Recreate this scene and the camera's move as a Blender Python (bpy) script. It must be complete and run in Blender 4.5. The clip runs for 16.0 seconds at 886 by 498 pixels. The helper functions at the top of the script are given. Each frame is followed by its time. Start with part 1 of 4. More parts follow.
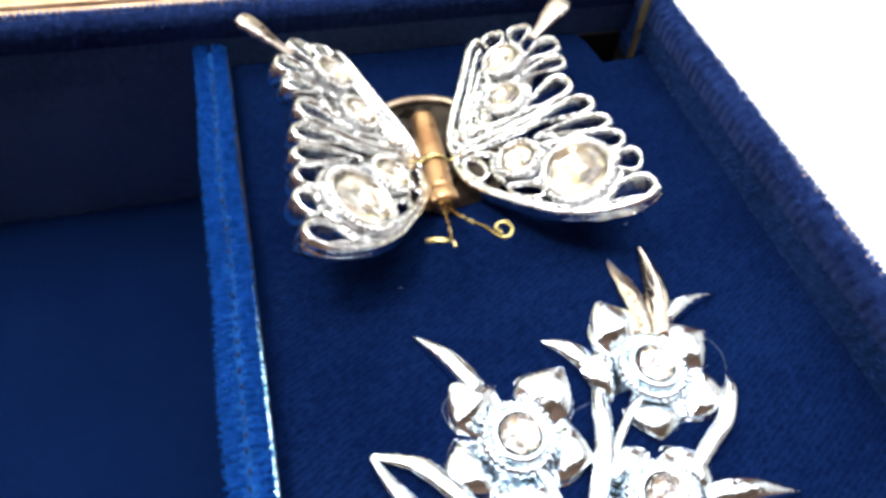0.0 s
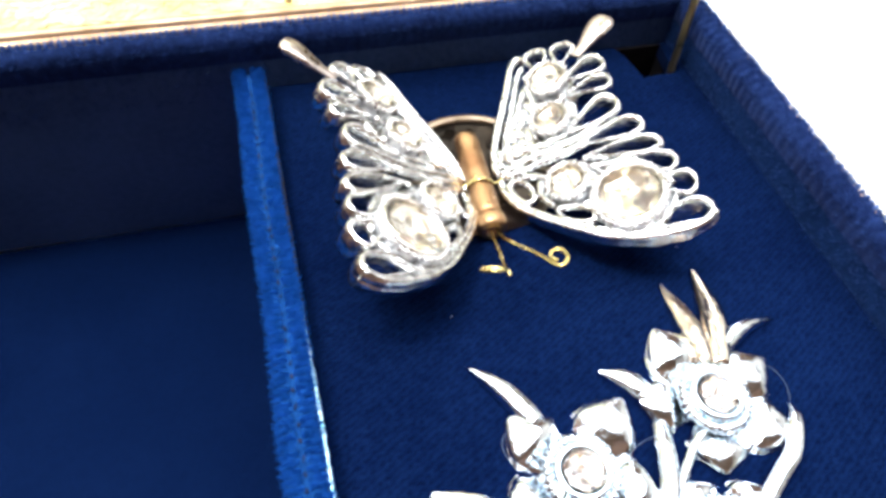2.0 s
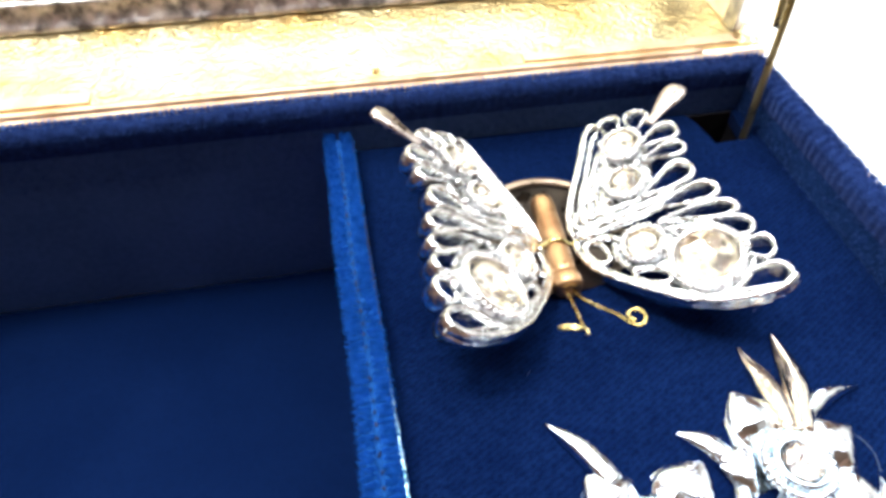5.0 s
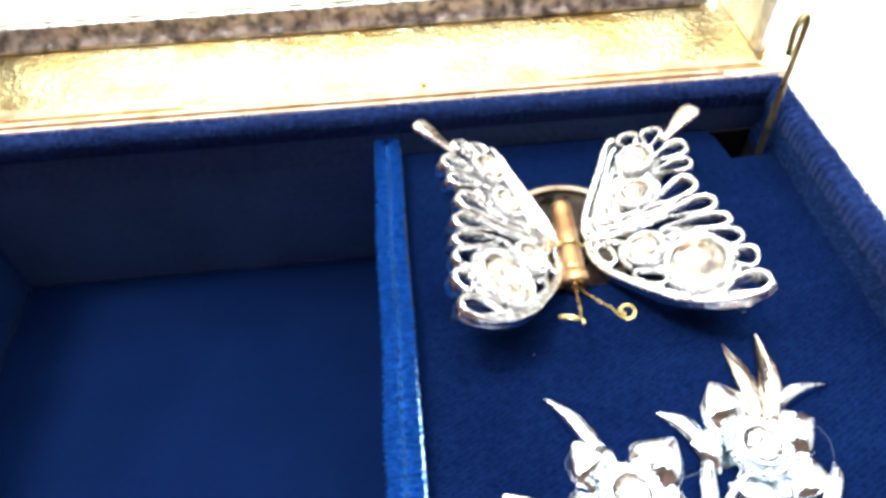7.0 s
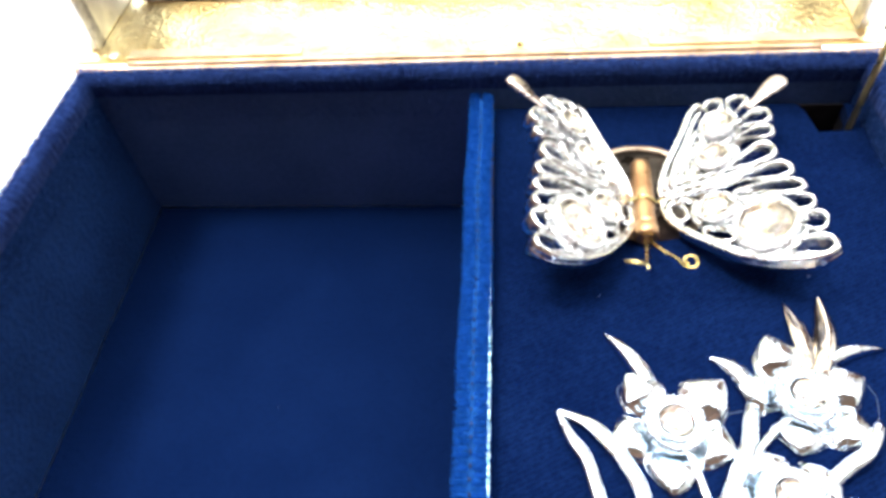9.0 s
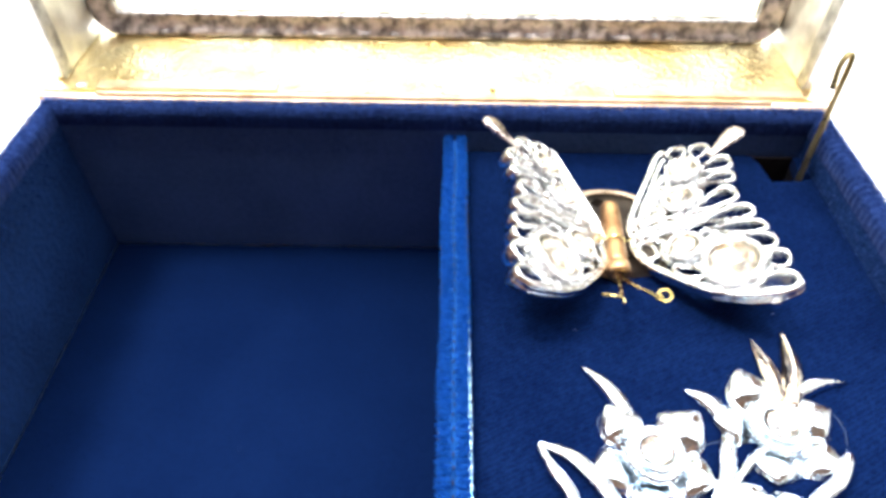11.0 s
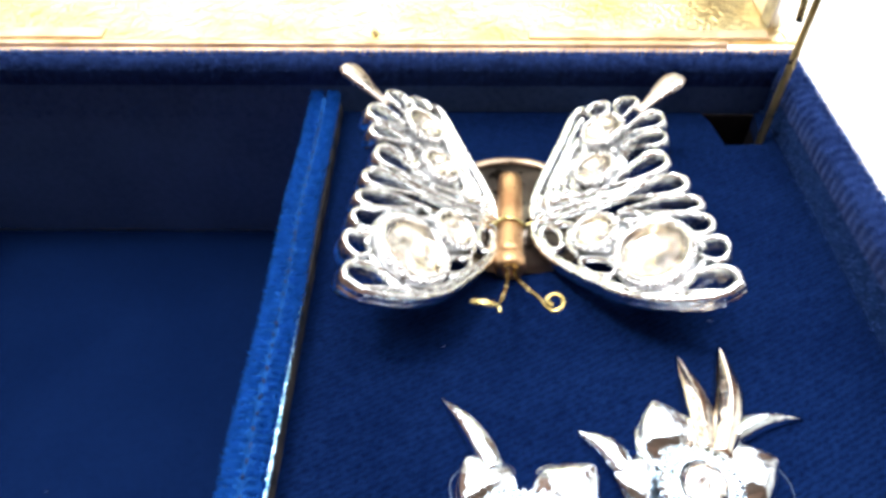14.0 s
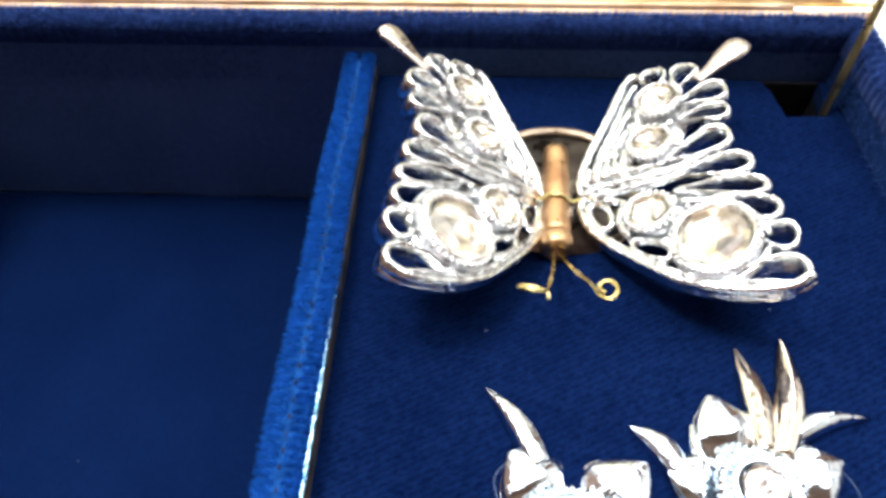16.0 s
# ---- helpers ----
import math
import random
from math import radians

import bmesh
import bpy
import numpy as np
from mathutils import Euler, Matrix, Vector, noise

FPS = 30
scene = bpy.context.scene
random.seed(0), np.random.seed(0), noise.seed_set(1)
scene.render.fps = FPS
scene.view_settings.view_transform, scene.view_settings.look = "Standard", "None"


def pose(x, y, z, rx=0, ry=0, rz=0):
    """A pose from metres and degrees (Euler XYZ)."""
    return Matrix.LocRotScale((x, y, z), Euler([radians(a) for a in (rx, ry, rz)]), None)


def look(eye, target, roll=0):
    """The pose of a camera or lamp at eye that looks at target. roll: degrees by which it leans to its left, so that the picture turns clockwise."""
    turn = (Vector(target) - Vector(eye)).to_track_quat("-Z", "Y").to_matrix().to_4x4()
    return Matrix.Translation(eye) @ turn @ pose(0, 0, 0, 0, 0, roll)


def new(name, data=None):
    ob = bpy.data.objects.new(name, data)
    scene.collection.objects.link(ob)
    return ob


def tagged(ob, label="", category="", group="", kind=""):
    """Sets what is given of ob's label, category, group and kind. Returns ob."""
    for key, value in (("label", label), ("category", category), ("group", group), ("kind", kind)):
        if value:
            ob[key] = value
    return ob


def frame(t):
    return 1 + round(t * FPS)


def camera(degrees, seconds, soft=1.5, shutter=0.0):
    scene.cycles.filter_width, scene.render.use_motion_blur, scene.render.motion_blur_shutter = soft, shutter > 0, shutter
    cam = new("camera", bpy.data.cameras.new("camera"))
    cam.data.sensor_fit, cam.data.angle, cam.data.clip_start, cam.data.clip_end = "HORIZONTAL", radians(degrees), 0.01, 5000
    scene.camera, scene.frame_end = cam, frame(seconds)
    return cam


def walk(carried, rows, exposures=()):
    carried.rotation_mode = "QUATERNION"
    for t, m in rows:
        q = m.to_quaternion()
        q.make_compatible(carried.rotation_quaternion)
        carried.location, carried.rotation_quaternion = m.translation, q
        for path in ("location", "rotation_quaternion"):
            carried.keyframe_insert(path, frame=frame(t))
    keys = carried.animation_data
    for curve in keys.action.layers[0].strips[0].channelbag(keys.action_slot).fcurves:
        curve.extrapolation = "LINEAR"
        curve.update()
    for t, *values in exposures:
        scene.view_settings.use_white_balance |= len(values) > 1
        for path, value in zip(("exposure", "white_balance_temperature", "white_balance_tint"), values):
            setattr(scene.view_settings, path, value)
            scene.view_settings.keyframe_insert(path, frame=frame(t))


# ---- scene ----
cam = camera(68.2, 16.0, soft=3.6)
PATH = [
    (0, (8.924, -8.991, 5.783), (9.365, -7.88, 4.18), 8.3),
    (0.5, (8.653, -8.378, 5.497), (9.075, -7.291, 3.872), 7.4),
    (1, (8.585, -8.36, 5.589), (9.002, -7.28, 3.958), 7.4),
    (1.5, (8.62, -8.48, 5.705), (9.03, -7.379, 4.087), 6.7),
    (2, (8.53, -8.53, 5.799), (8.945, -7.408, 4.196), 6.6),
    (2.5, (8.421, -8.632, 5.92), (8.841, -7.477, 4.343), 6.5),
    (3, (8.307, -8.589, 5.948), (8.704, -7.389, 4.397), 4.8),
    (3.5, (8.319, -8.562, 5.823), (8.683, -7.326, 4.294), 4.0),
    (4, (8.268, -8.544, 5.942), (8.585, -7.287, 4.42), 2.5),
    (4.5, (8.277, -8.654, 5.98), (8.56, -7.368, 4.474), 1.4),
    (5, (8.191, -8.687, 6.025), (8.466, -7.388, 4.53), 1.4),
    (7.3, (8.701, -10.093, 7.373), (8.716, -8.801, 5.846), -2.8),
    (7.5, (8.869, -10.378, 7.5), (8.812, -9.091, 5.97), -3.1),
    (8, (9.716, -10.27, 7.706), (9.454, -8.93, 6.243), -7.8),
    (8.5, (9.131, -10.385, 7.663), (8.883, -9.036, 6.207), -8.2),
    (9, (8.597, -10.68, 7.586), (8.418, -9.437, 6.03), -6.4),
    (9.5, (8.268, -10.924, 7.521), (8.158, -9.629, 6.001), -3.4),
    (9.7, (8.24, -10.936, 7.513), (8.174, -9.61, 6.017), -1.8),
    (12, (7.986, -11.112, 7.197), (7.981, -9.717, 5.764), 0.8),
    (12.5, (8.339, -11.018, 7.319), (8.3, -9.627, 5.882), -1.0),
    (13, (8.653, -10.929, 7.342), (8.616, -9.547, 5.896), -1.5),
    (13.5, (9.185, -10.491, 6.842), (9.158, -9.127, 5.379), -1.8),
    (14, (10.134, -9.046, 5.592), (10.119, -7.721, 4.094), -0.2),
    (14.5, (9.99, -8.482, 5.159), (9.943, -7.21, 3.616), -0.6),
    (15, (9.852, -8.527, 5.336), (9.799, -7.288, 3.767), -0.5),
    (15.5, (9.965, -8.538, 5.401), (9.902, -7.309, 3.825), -1.0),
    (16, (9.858, -8.584, 5.428), (9.785, -7.362, 3.847), -1.3),
]
walk(cam, [(t, look(Vector(eye) / 100, Vector(target) / 100, roll)) for t, eye, target, roll in PATH],
     exposures=[(0, 0.35), (2, 0.48), (5.2, 0.68), (7.5, 0.82), (9.7, 0.86), (11.8, 1.04), (13, 0.97), (14.2, 0.55), (16, 0.48)])

# ---- world, sun, added area lights ----
# Daylight comes from an unseen window behind the lid and an added overhead lamp.
world = bpy.data.worlds.new("daylight")
scene.world = world
world.use_nodes = True
wn = world.node_tree.nodes
sky = wn.new("ShaderNodeTexSky")
sky.sky_type, sky.sun_disc = "NISHITA", False
sky.sun_elevation, sky.sun_rotation = radians(70), radians(73)
wn["Background"].inputs["Strength"].default_value = 0.15
world.node_tree.links.new(sky.outputs["Color"], wn["Background"].inputs["Color"])

sun_data = bpy.data.lights.new("sun", "SUN")
sun_data.energy, sun_data.angle, sun_data.color = 2.8, radians(13), (1.0, 0.95, 0.88)
sun = new("sun", sun_data)
sun.matrix_world = look((-0.53, 0.14, 1.75), (0.08, -0.05, 0))


def area_lamp(name, size_x, size_y, watts, eye, target):
    data = bpy.data.lights.new(name, "AREA")
    data.shape, data.size, data.size_y = "RECTANGLE", size_x, size_y
    data.energy, data.color = watts, (0.91, 0.965, 1.0)
    ob = new(name, data)
    ob.matrix_world = look(eye, target)


area_lamp("window_light", 2.4, 1.22, 42, (-0.30, 1.07, 1.02), (-0.30, 0.0, 1.02))
# Overhead lamp added to brighten upward faces; no skylight is known.
area_lamp("overhead_fill_light", 3.05, 1.32, 62, (0.02, 0.335, 1.74), (0.02, 0.335, 0.0))

C = 0.01  # the lists below are in centimetres


# ---- materials ----
def nodes(name, base, rough=0.5, metal=0.0):
    m = bpy.data.materials.new(name)
    m.use_nodes = True
    b = m.node_tree.nodes["Principled BSDF"]
    b.inputs["Base Color"].default_value = (*base, 1)
    b.inputs["Roughness"].default_value = rough
    b.inputs["Metallic"].default_value = metal
    return m, m.node_tree.nodes, m.node_tree.links, b


def noise_tex(n, l, scale, detail=3.0, stretch=(1, 1, 1)):
    co, mp, tx = n.new("ShaderNodeTexCoord"), n.new("ShaderNodeMapping"), n.new("ShaderNodeTexNoise")
    mp.inputs["Scale"].default_value = stretch
    tx.inputs["Scale"].default_value, tx.inputs["Detail"].default_value = scale, detail
    l.new(co.outputs["Object"], mp.inputs["Vector"])
    l.new(mp.outputs["Vector"], tx.inputs["Vector"])
    return tx


def ramp(n, l, src, stops):
    r = n.new("ShaderNodeValToRGB")
    while len(r.color_ramp.elements) < len(stops):
        r.color_ramp.elements.new(0.5)
    for e, (at, c) in zip(r.color_ramp.elements, stops):
        e.position, e.color = at, (*c, 1)
    l.new(src, r.inputs["Fac"])
    return r


def bump(n, l, src, b, strength, distance):
    bp = n.new("ShaderNodeBump")
    bp.inputs["Strength"].default_value, bp.inputs["Distance"].default_value = strength, distance
    l.new(src, bp.inputs["Height"])
    l.new(bp.outputs["Normal"], b.inputs["Normal"])
    return bp


def velvet(name, dark, light, stretch=(1, 1, 1), sheen=0.5, twill=False, relief=0.7):
    m, n, l, b = nodes(name, light, 0.9)
    broad = noise_tex(n, l, 70, 4)
    fine = noise_tex(n, l, 900, 2, stretch)
    mix = n.new("ShaderNodeMath")
    mix.operation = "MULTIPLY_ADD"
    mix.inputs[1].default_value = 0.45
    l.new(fine.outputs["Fac"], mix.inputs[0])
    half = n.new("ShaderNodeMath")
    half.operation = "MULTIPLY"
    half.inputs[1].default_value = 0.55
    l.new(broad.outputs["Fac"], half.inputs[0])
    l.new(half.outputs[0], mix.inputs[2])
    r = ramp(n, l, mix.outputs[0], [(0.36, dark), (0.64, light)])
    l.new(r.outputs["Color"], b.inputs["Base Color"])
    b.inputs["Sheen Weight"].default_value = sheen
    b.inputs["Sheen Roughness"].default_value = 0.45
    b.inputs["Sheen Tint"].default_value = (0.30, 0.42, 0.85, 1)
    b.inputs["Specular IOR Level"].default_value = 0.0
    if twill:
        co, mp, w = n.new("ShaderNodeTexCoord"), n.new("ShaderNodeMapping"), n.new("ShaderNodeTexWave")
        mp.inputs["Rotation"].default_value = (0, 0, radians(62))
        w.inputs["Scale"].default_value, w.inputs["Distortion"].default_value = 470, 5.5
        w.inputs["Detail"].default_value, w.inputs["Detail Scale"].default_value = 4, 3.0
        l.new(co.outputs["Object"], mp.inputs["Vector"])
        l.new(mp.outputs["Vector"], w.inputs["Vector"])
        add = n.new("ShaderNodeMath")
        l.new(w.outputs["Fac"], add.inputs[0])
        l.new(fine.outputs["Fac"], add.inputs[1])
        bump(n, l, add.outputs[0], b, 0.25, 0.00010)
        shade = n.new("ShaderNodeMix")
        shade.data_type, shade.blend_type = "RGBA", "MULTIPLY"
        shade.inputs["Factor"].default_value = 1.0
        pits = noise_tex(n, l, 1500, 1)
        weave = n.new("ShaderNodeMath")
        weave.operation = "MULTIPLY_ADD"
        weave.inputs[1].default_value = 0.55
        l.new(w.outputs["Fac"], weave.inputs[0])
        l.new(pits.outputs["Fac"], weave.inputs[2])
        lines = ramp(n, l, weave.outputs[0], [(0.42, (0.56, 0.56, 0.60)), (0.66, (0.92, 0.92, 0.92)), (1.0, (1.18, 1.18, 1.16))])
        l.new(r.outputs["Color"], shade.inputs["A"])
        l.new(lines.outputs["Color"], shade.inputs["B"])
        l.new(shade.outputs["Result"], b.inputs["Base Color"])
    else:
        bump(n, l, fine.outputs["Fac"], b, relief, 0.0004)
    return m


def metal(name, dark, light, rough, relief=0.15, scale=300, broad=90):
    m, n, l, b = nodes(name, light, rough, 1.0)
    tx = noise_tex(n, l, broad, 5)
    r = ramp(n, l, tx.outputs["Fac"], [(0.35, dark), (0.6, light)])
    l.new(r.outputs["Color"], b.inputs["Base Color"])
    fine = noise_tex(n, l, scale, 3)
    rr = ramp(n, l, fine.outputs["Fac"], [(0.3, (rough * 0.7,) * 3), (0.75, (min(1, rough * 1.6),) * 3)])
    l.new(rr.outputs["Color"], b.inputs["Roughness"])
    bump(n, l, fine.outputs["Fac"], b, relief, 0.0003)
    return m


VELVET_RIM = velvet("blue velvet pile", (0.0060, 0.0125, 0.0540), (0.0130, 0.0290, 0.1130), (1, 1, 1), 0.2)
# Same cloth as the rim; light and shade are put into these tones.
VELVET_WALL = velvet("velvet wall with light in its tone", (0.0300, 0.0600, 0.1500), (0.0420, 0.0810, 0.2020), (1, 1, 1), 0.02, relief=0.2)
VELVET_SIDE = velvet("shade-toned blue velvet side panel", (0.0047, 0.0150, 0.0570), (0.0084, 0.0262, 0.0980), (1, 1, 1), 0.03)
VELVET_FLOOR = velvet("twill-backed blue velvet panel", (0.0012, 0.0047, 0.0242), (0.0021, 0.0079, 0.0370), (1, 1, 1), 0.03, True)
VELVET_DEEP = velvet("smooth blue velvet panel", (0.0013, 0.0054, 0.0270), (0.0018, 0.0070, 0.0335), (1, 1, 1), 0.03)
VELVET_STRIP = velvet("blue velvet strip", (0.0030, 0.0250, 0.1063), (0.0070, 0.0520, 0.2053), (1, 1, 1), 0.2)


def nap_material(name, base, tip):
    """Thin pile fibres that let some light through."""
    m, n, l, b = nodes(name, base, 0.9)
    tx = noise_tex(n, l, 900, 2)
    r = ramp(n, l, tx.outputs["Fac"], [(0.35, base), (0.65, tip)])
    l.new(r.outputs["Color"], b.inputs["Base Color"])
    b.inputs["Specular IOR Level"].default_value = 0.0
    tr, mix = n.new("ShaderNodeBsdfTranslucent"), n.new("ShaderNodeMixShader")
    l.new(r.outputs["Color"], tr.inputs["Color"])
    mix.inputs[0].default_value = 0.45
    l.new(b.outputs[0], mix.inputs[1])
    l.new(tr.outputs[0], mix.inputs[2])
    l.new(mix.outputs[0], n["Material Output"].inputs["Surface"])
    return m


NAP = nap_material("blue pile fibres", (0.0100, 0.0235, 0.0950), (0.0340, 0.0727, 0.2300))
# Back light on the rim tufts is put into this pale tone.
NAP_BACKLIT = nap_material("backlit pile fibres", (0.0487, 0.1299, 0.4222), (0.2598, 0.4222, 0.8445))
NAP_STRIP = nap_material("divider pile fibres", (0.0073, 0.0730, 0.3250), (0.0146, 0.1186, 0.4925))
SILVER = metal("polished silver plate", (0.66, 0.63, 0.60), (0.95, 0.945, 0.94), 0.15, 0.25, 700, 700)
SILVER_CAST = metal("cast silver plate", (0.46, 0.45, 0.45), (0.92, 0.94, 0.95), 0.13, 0.60, 1300, 900)
SILVER_LOOP = metal("sand-cast silver plate", (0.48, 0.46, 0.46), (0.92, 0.94, 0.95), 0.16, 0.60, 1500, 1000)
# Blue in petal and cup plate is painted in for reflected sky.
SILVER_PETAL = metal("sky-tinted satin petal silver", (0.59, 0.60, 0.61), (0.83, 0.91, 0.98), 0.11, 0.28, 1300, 420)
SILVER_SKY = metal("sky-tinted silver plate", (0.60, 0.72, 0.80), (0.86, 0.95, 1.0), 0.16, 0.5, 700, 600)
# Warm brown reflection on two leaves is painted into this metal.
SILVER_WARM = metal("warm reflection-toned silver plate", (0.70, 0.58, 0.47), (0.88, 0.80, 0.69), 0.10, 0.3, 700, 420)
TAIL_METAL = metal("dull warm grey metal", (0.40, 0.34, 0.31), (0.60, 0.53, 0.48), 0.30, 0.2, 500, 400)
# Shade between beads and under stones is put into this darker silver.
SILVER_RECESS = metal("recess-shaded silver", (0.30, 0.30, 0.31), (0.66, 0.67, 0.68), 0.30, 0.5, 700, 700)
RING_METAL = metal("dull brown-grey brass", (0.20, 0.145, 0.10), (0.38, 0.30, 0.23), 0.34, 0.25, 600, 200)
BRASS = metal("worn brass", (0.29, 0.15, 0.075), (0.48, 0.29, 0.15), 0.34, 0.25, 600, 200)
BRASS_WIRE = metal("yellow brass wire", (0.50, 0.38, 0.14), (0.74, 0.62, 0.28), 0.22, 0.1, 600)
LEVER_METAL = metal("dull brass lever strip", (0.16, 0.125, 0.06), (0.36, 0.29, 0.15), 0.32, 0.2, 500)
DARK_METAL = metal("dark steel", (0.0690, 0.0600, 0.0595), (0.2300, 0.1900, 0.1530), 0.3, 0.2, 500)


def gilt_material():
    m, n, l, b = nodes("embossed gilt metal", (0.85, 0.62, 0.28), 0.3, 1.0)
    broad = noise_tex(n, l, 60, 3)
    r = ramp(n, l, broad.outputs["Fac"], [(0.35, (0.84, 0.60, 0.25)), (0.60, (0.97, 0.84, 0.51))])
    l.new(r.outputs["Color"], b.inputs["Base Color"])
    v = n.new("ShaderNodeTexVoronoi")
    v.feature, v.inputs["Scale"].default_value = "SMOOTH_F1", 640
    co = n.new("ShaderNodeTexCoord")
    warp = noise_tex(n, l, 220, 3)
    mixv = n.new("ShaderNodeMix")
    mixv.data_type, mixv.inputs["Factor"].default_value = "VECTOR", 0.012
    l.new(co.outputs["Object"], mixv.inputs["A"])
    l.new(warp.outputs["Color"], mixv.inputs["B"])
    l.new(mixv.outputs["Result"], v.inputs["Vector"])
    bump(n, l, v.outputs["Distance"], b, 0.45, 0.0010)
    return m


GILT = gilt_material()


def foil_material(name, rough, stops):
    """Foil whose facets each hold the painted tone of another reflection."""
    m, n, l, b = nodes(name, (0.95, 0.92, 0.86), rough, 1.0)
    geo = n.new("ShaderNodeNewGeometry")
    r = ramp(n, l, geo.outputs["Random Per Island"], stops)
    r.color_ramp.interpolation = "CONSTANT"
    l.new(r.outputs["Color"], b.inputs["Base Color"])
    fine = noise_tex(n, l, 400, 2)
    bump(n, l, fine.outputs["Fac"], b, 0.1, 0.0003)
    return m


# White, tan, blue and rose stops imitate reflections in the facets.
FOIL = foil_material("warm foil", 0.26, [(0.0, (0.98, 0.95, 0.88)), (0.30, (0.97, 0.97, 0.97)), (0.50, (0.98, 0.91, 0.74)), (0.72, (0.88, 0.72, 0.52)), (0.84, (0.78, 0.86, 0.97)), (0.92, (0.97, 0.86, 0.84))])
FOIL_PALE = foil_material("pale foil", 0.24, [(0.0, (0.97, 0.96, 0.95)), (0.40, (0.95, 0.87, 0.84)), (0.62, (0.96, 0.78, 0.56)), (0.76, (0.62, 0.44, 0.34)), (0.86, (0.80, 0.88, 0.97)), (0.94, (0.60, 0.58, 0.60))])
SILVER_GILT = metal("pale embossed silver gilt", (0.64, 0.63, 0.61), (0.88, 0.87, 0.85), 0.42, 0.7, 260, 200)
# Grey metal darkened for the shade the bezel stands in.
GILT_SHADE = metal("shade-darkened grey bezel", (0.16, 0.155, 0.17), (0.66, 0.63, 0.66), 0.40, 0.9, 520, 420)
BAND = metal("grey embossed band", (0.26, 0.26, 0.28), (0.58, 0.58, 0.60), 0.42, 0.9, 520, 300)
GILT_PLAIN = metal("plain satin gilt", (0.62, 0.42, 0.26), (0.86, 0.64, 0.44), 0.5, 0.3, 300, 160)

CRYSTAL, _n, _l, _b = nodes("clear cut crystal", (1, 0.975, 0.93), 0.02)
_b.inputs["Transmission Weight"].default_value, _b.inputs["IOR"].default_value = 1.0, 1.38
# Tint dims the bright view behind the lid to cream.
PANE, _n, _l, _b = nodes("cream-tinted lid glass", (0.46, 0.43, 0.32), 0.01)
_b.inputs["Transmission Weight"].default_value, _b.inputs["IOR"].default_value = 1.0, 1.05


def matt(name, dark, light, rough=0.8, scale=8, relief=0.1, dist=0.001, gloss=0.3):
    m, n, l, b = nodes(name, light, rough)
    b.inputs["Specular IOR Level"].default_value = gloss
    tx = noise_tex(n, l, scale, 5)
    r = ramp(n, l, tx.outputs["Fac"], [(0.35, dark), (0.65, light)])
    l.new(r.outputs["Color"], b.inputs["Base Color"])
    fine = noise_tex(n, l, scale * 40, 2)
    bump(n, l, fine.outputs["Fac"], b, relief, dist)
    return m


CLOTH = matt("white table linen", (0.80, 0.78, 0.72), (0.86, 0.84, 0.78), 0.85, 20)
# Colours of the unseen room, picked for what the silver reflects.
PAINT = matt("brown wall paint", (0.115, 0.062, 0.040), (0.170, 0.095, 0.062), 0.7, 3)
CEILING = matt("brown ceiling boards", (0.13, 0.085, 0.06), (0.20, 0.135, 0.10), 0.8, 3)
TAN = matt("brown-tan wall paint", (0.125, 0.068, 0.044), (0.180, 0.102, 0.068), 0.7, 3)
CREAM = matt("cream reflector wall", (0.72, 0.69, 0.64), (0.80, 0.77, 0.72), 0.7, 3)
BOARDS = matt("brown floor varnish", (0.16, 0.09, 0.05), (0.26, 0.16, 0.09), 0.5, 6)
WOOD = matt("dark table wood", (0.10, 0.05, 0.03), (0.18, 0.10, 0.06), 0.45, 12)
# Cyan-white light on the divider's edge is put into this metal.
GLINT = metal("pale blue edge glint", (0.14, 0.36, 0.52), (0.50, 0.80, 0.95), 0.25, 0.8, 500, 900)
CARD = matt("frayed backing card", (0.0190, 0.0238, 0.0380), (0.0760, 0.0665, 0.0617), 0.9, 300, 0.8, 0.0005, gloss=0.02)
THREAD = matt("fine grey-blue thread", (0.0600, 0.0840, 0.1320), (0.1200, 0.1560, 0.2280), 0.5, 200, gloss=0.02)
LINT = matt("pale lint", (0.12, 0.15, 0.24), (0.30, 0.34, 0.42), 0.8, 300, gloss=0.02)
BLACK = matt("black cavity shade", (0.0060, 0.0060, 0.0080), (0.0160, 0.0144, 0.0160), 0.95, 200, gloss=0.02)
STITCH = matt("dull brown-navy stitching thread", (0.0056, 0.0098, 0.0350), (0.0210, 0.0224, 0.0420), 0.8, 400, gloss=0.02)


# ---- building helpers ----
def part(name, bm, material, parent=None, label="", smooth=True, kind=""):
    """Links a bmesh, modelled in centimetres, as one mesh object under its thing."""
    bmesh.ops.scale(bm, vec=(C, C, C), verts=bm.verts)
    bmesh.ops.recalc_face_normals(bm, faces=bm.faces)
    me = bpy.data.meshes.new(name)
    bm.to_mesh(me)
    bm.free()
    for p in me.polygons:
        p.use_smooth = smooth
    me.materials.append(material)
    ob = new(name, me)
    if parent is not None:
        ob.parent = parent
        ob.matrix_parent_inverse = parent.matrix_world.inverted()
    if label or kind:
        tagged(ob, label, kind=kind)
    return ob


def thing(name, at, label, category, group=""):
    ob = new(name)
    ob.empty_display_size = 0.01
    ob.matrix_world = Matrix.Translation(Vector(at) * C)
    return tagged(ob, label, category, group)


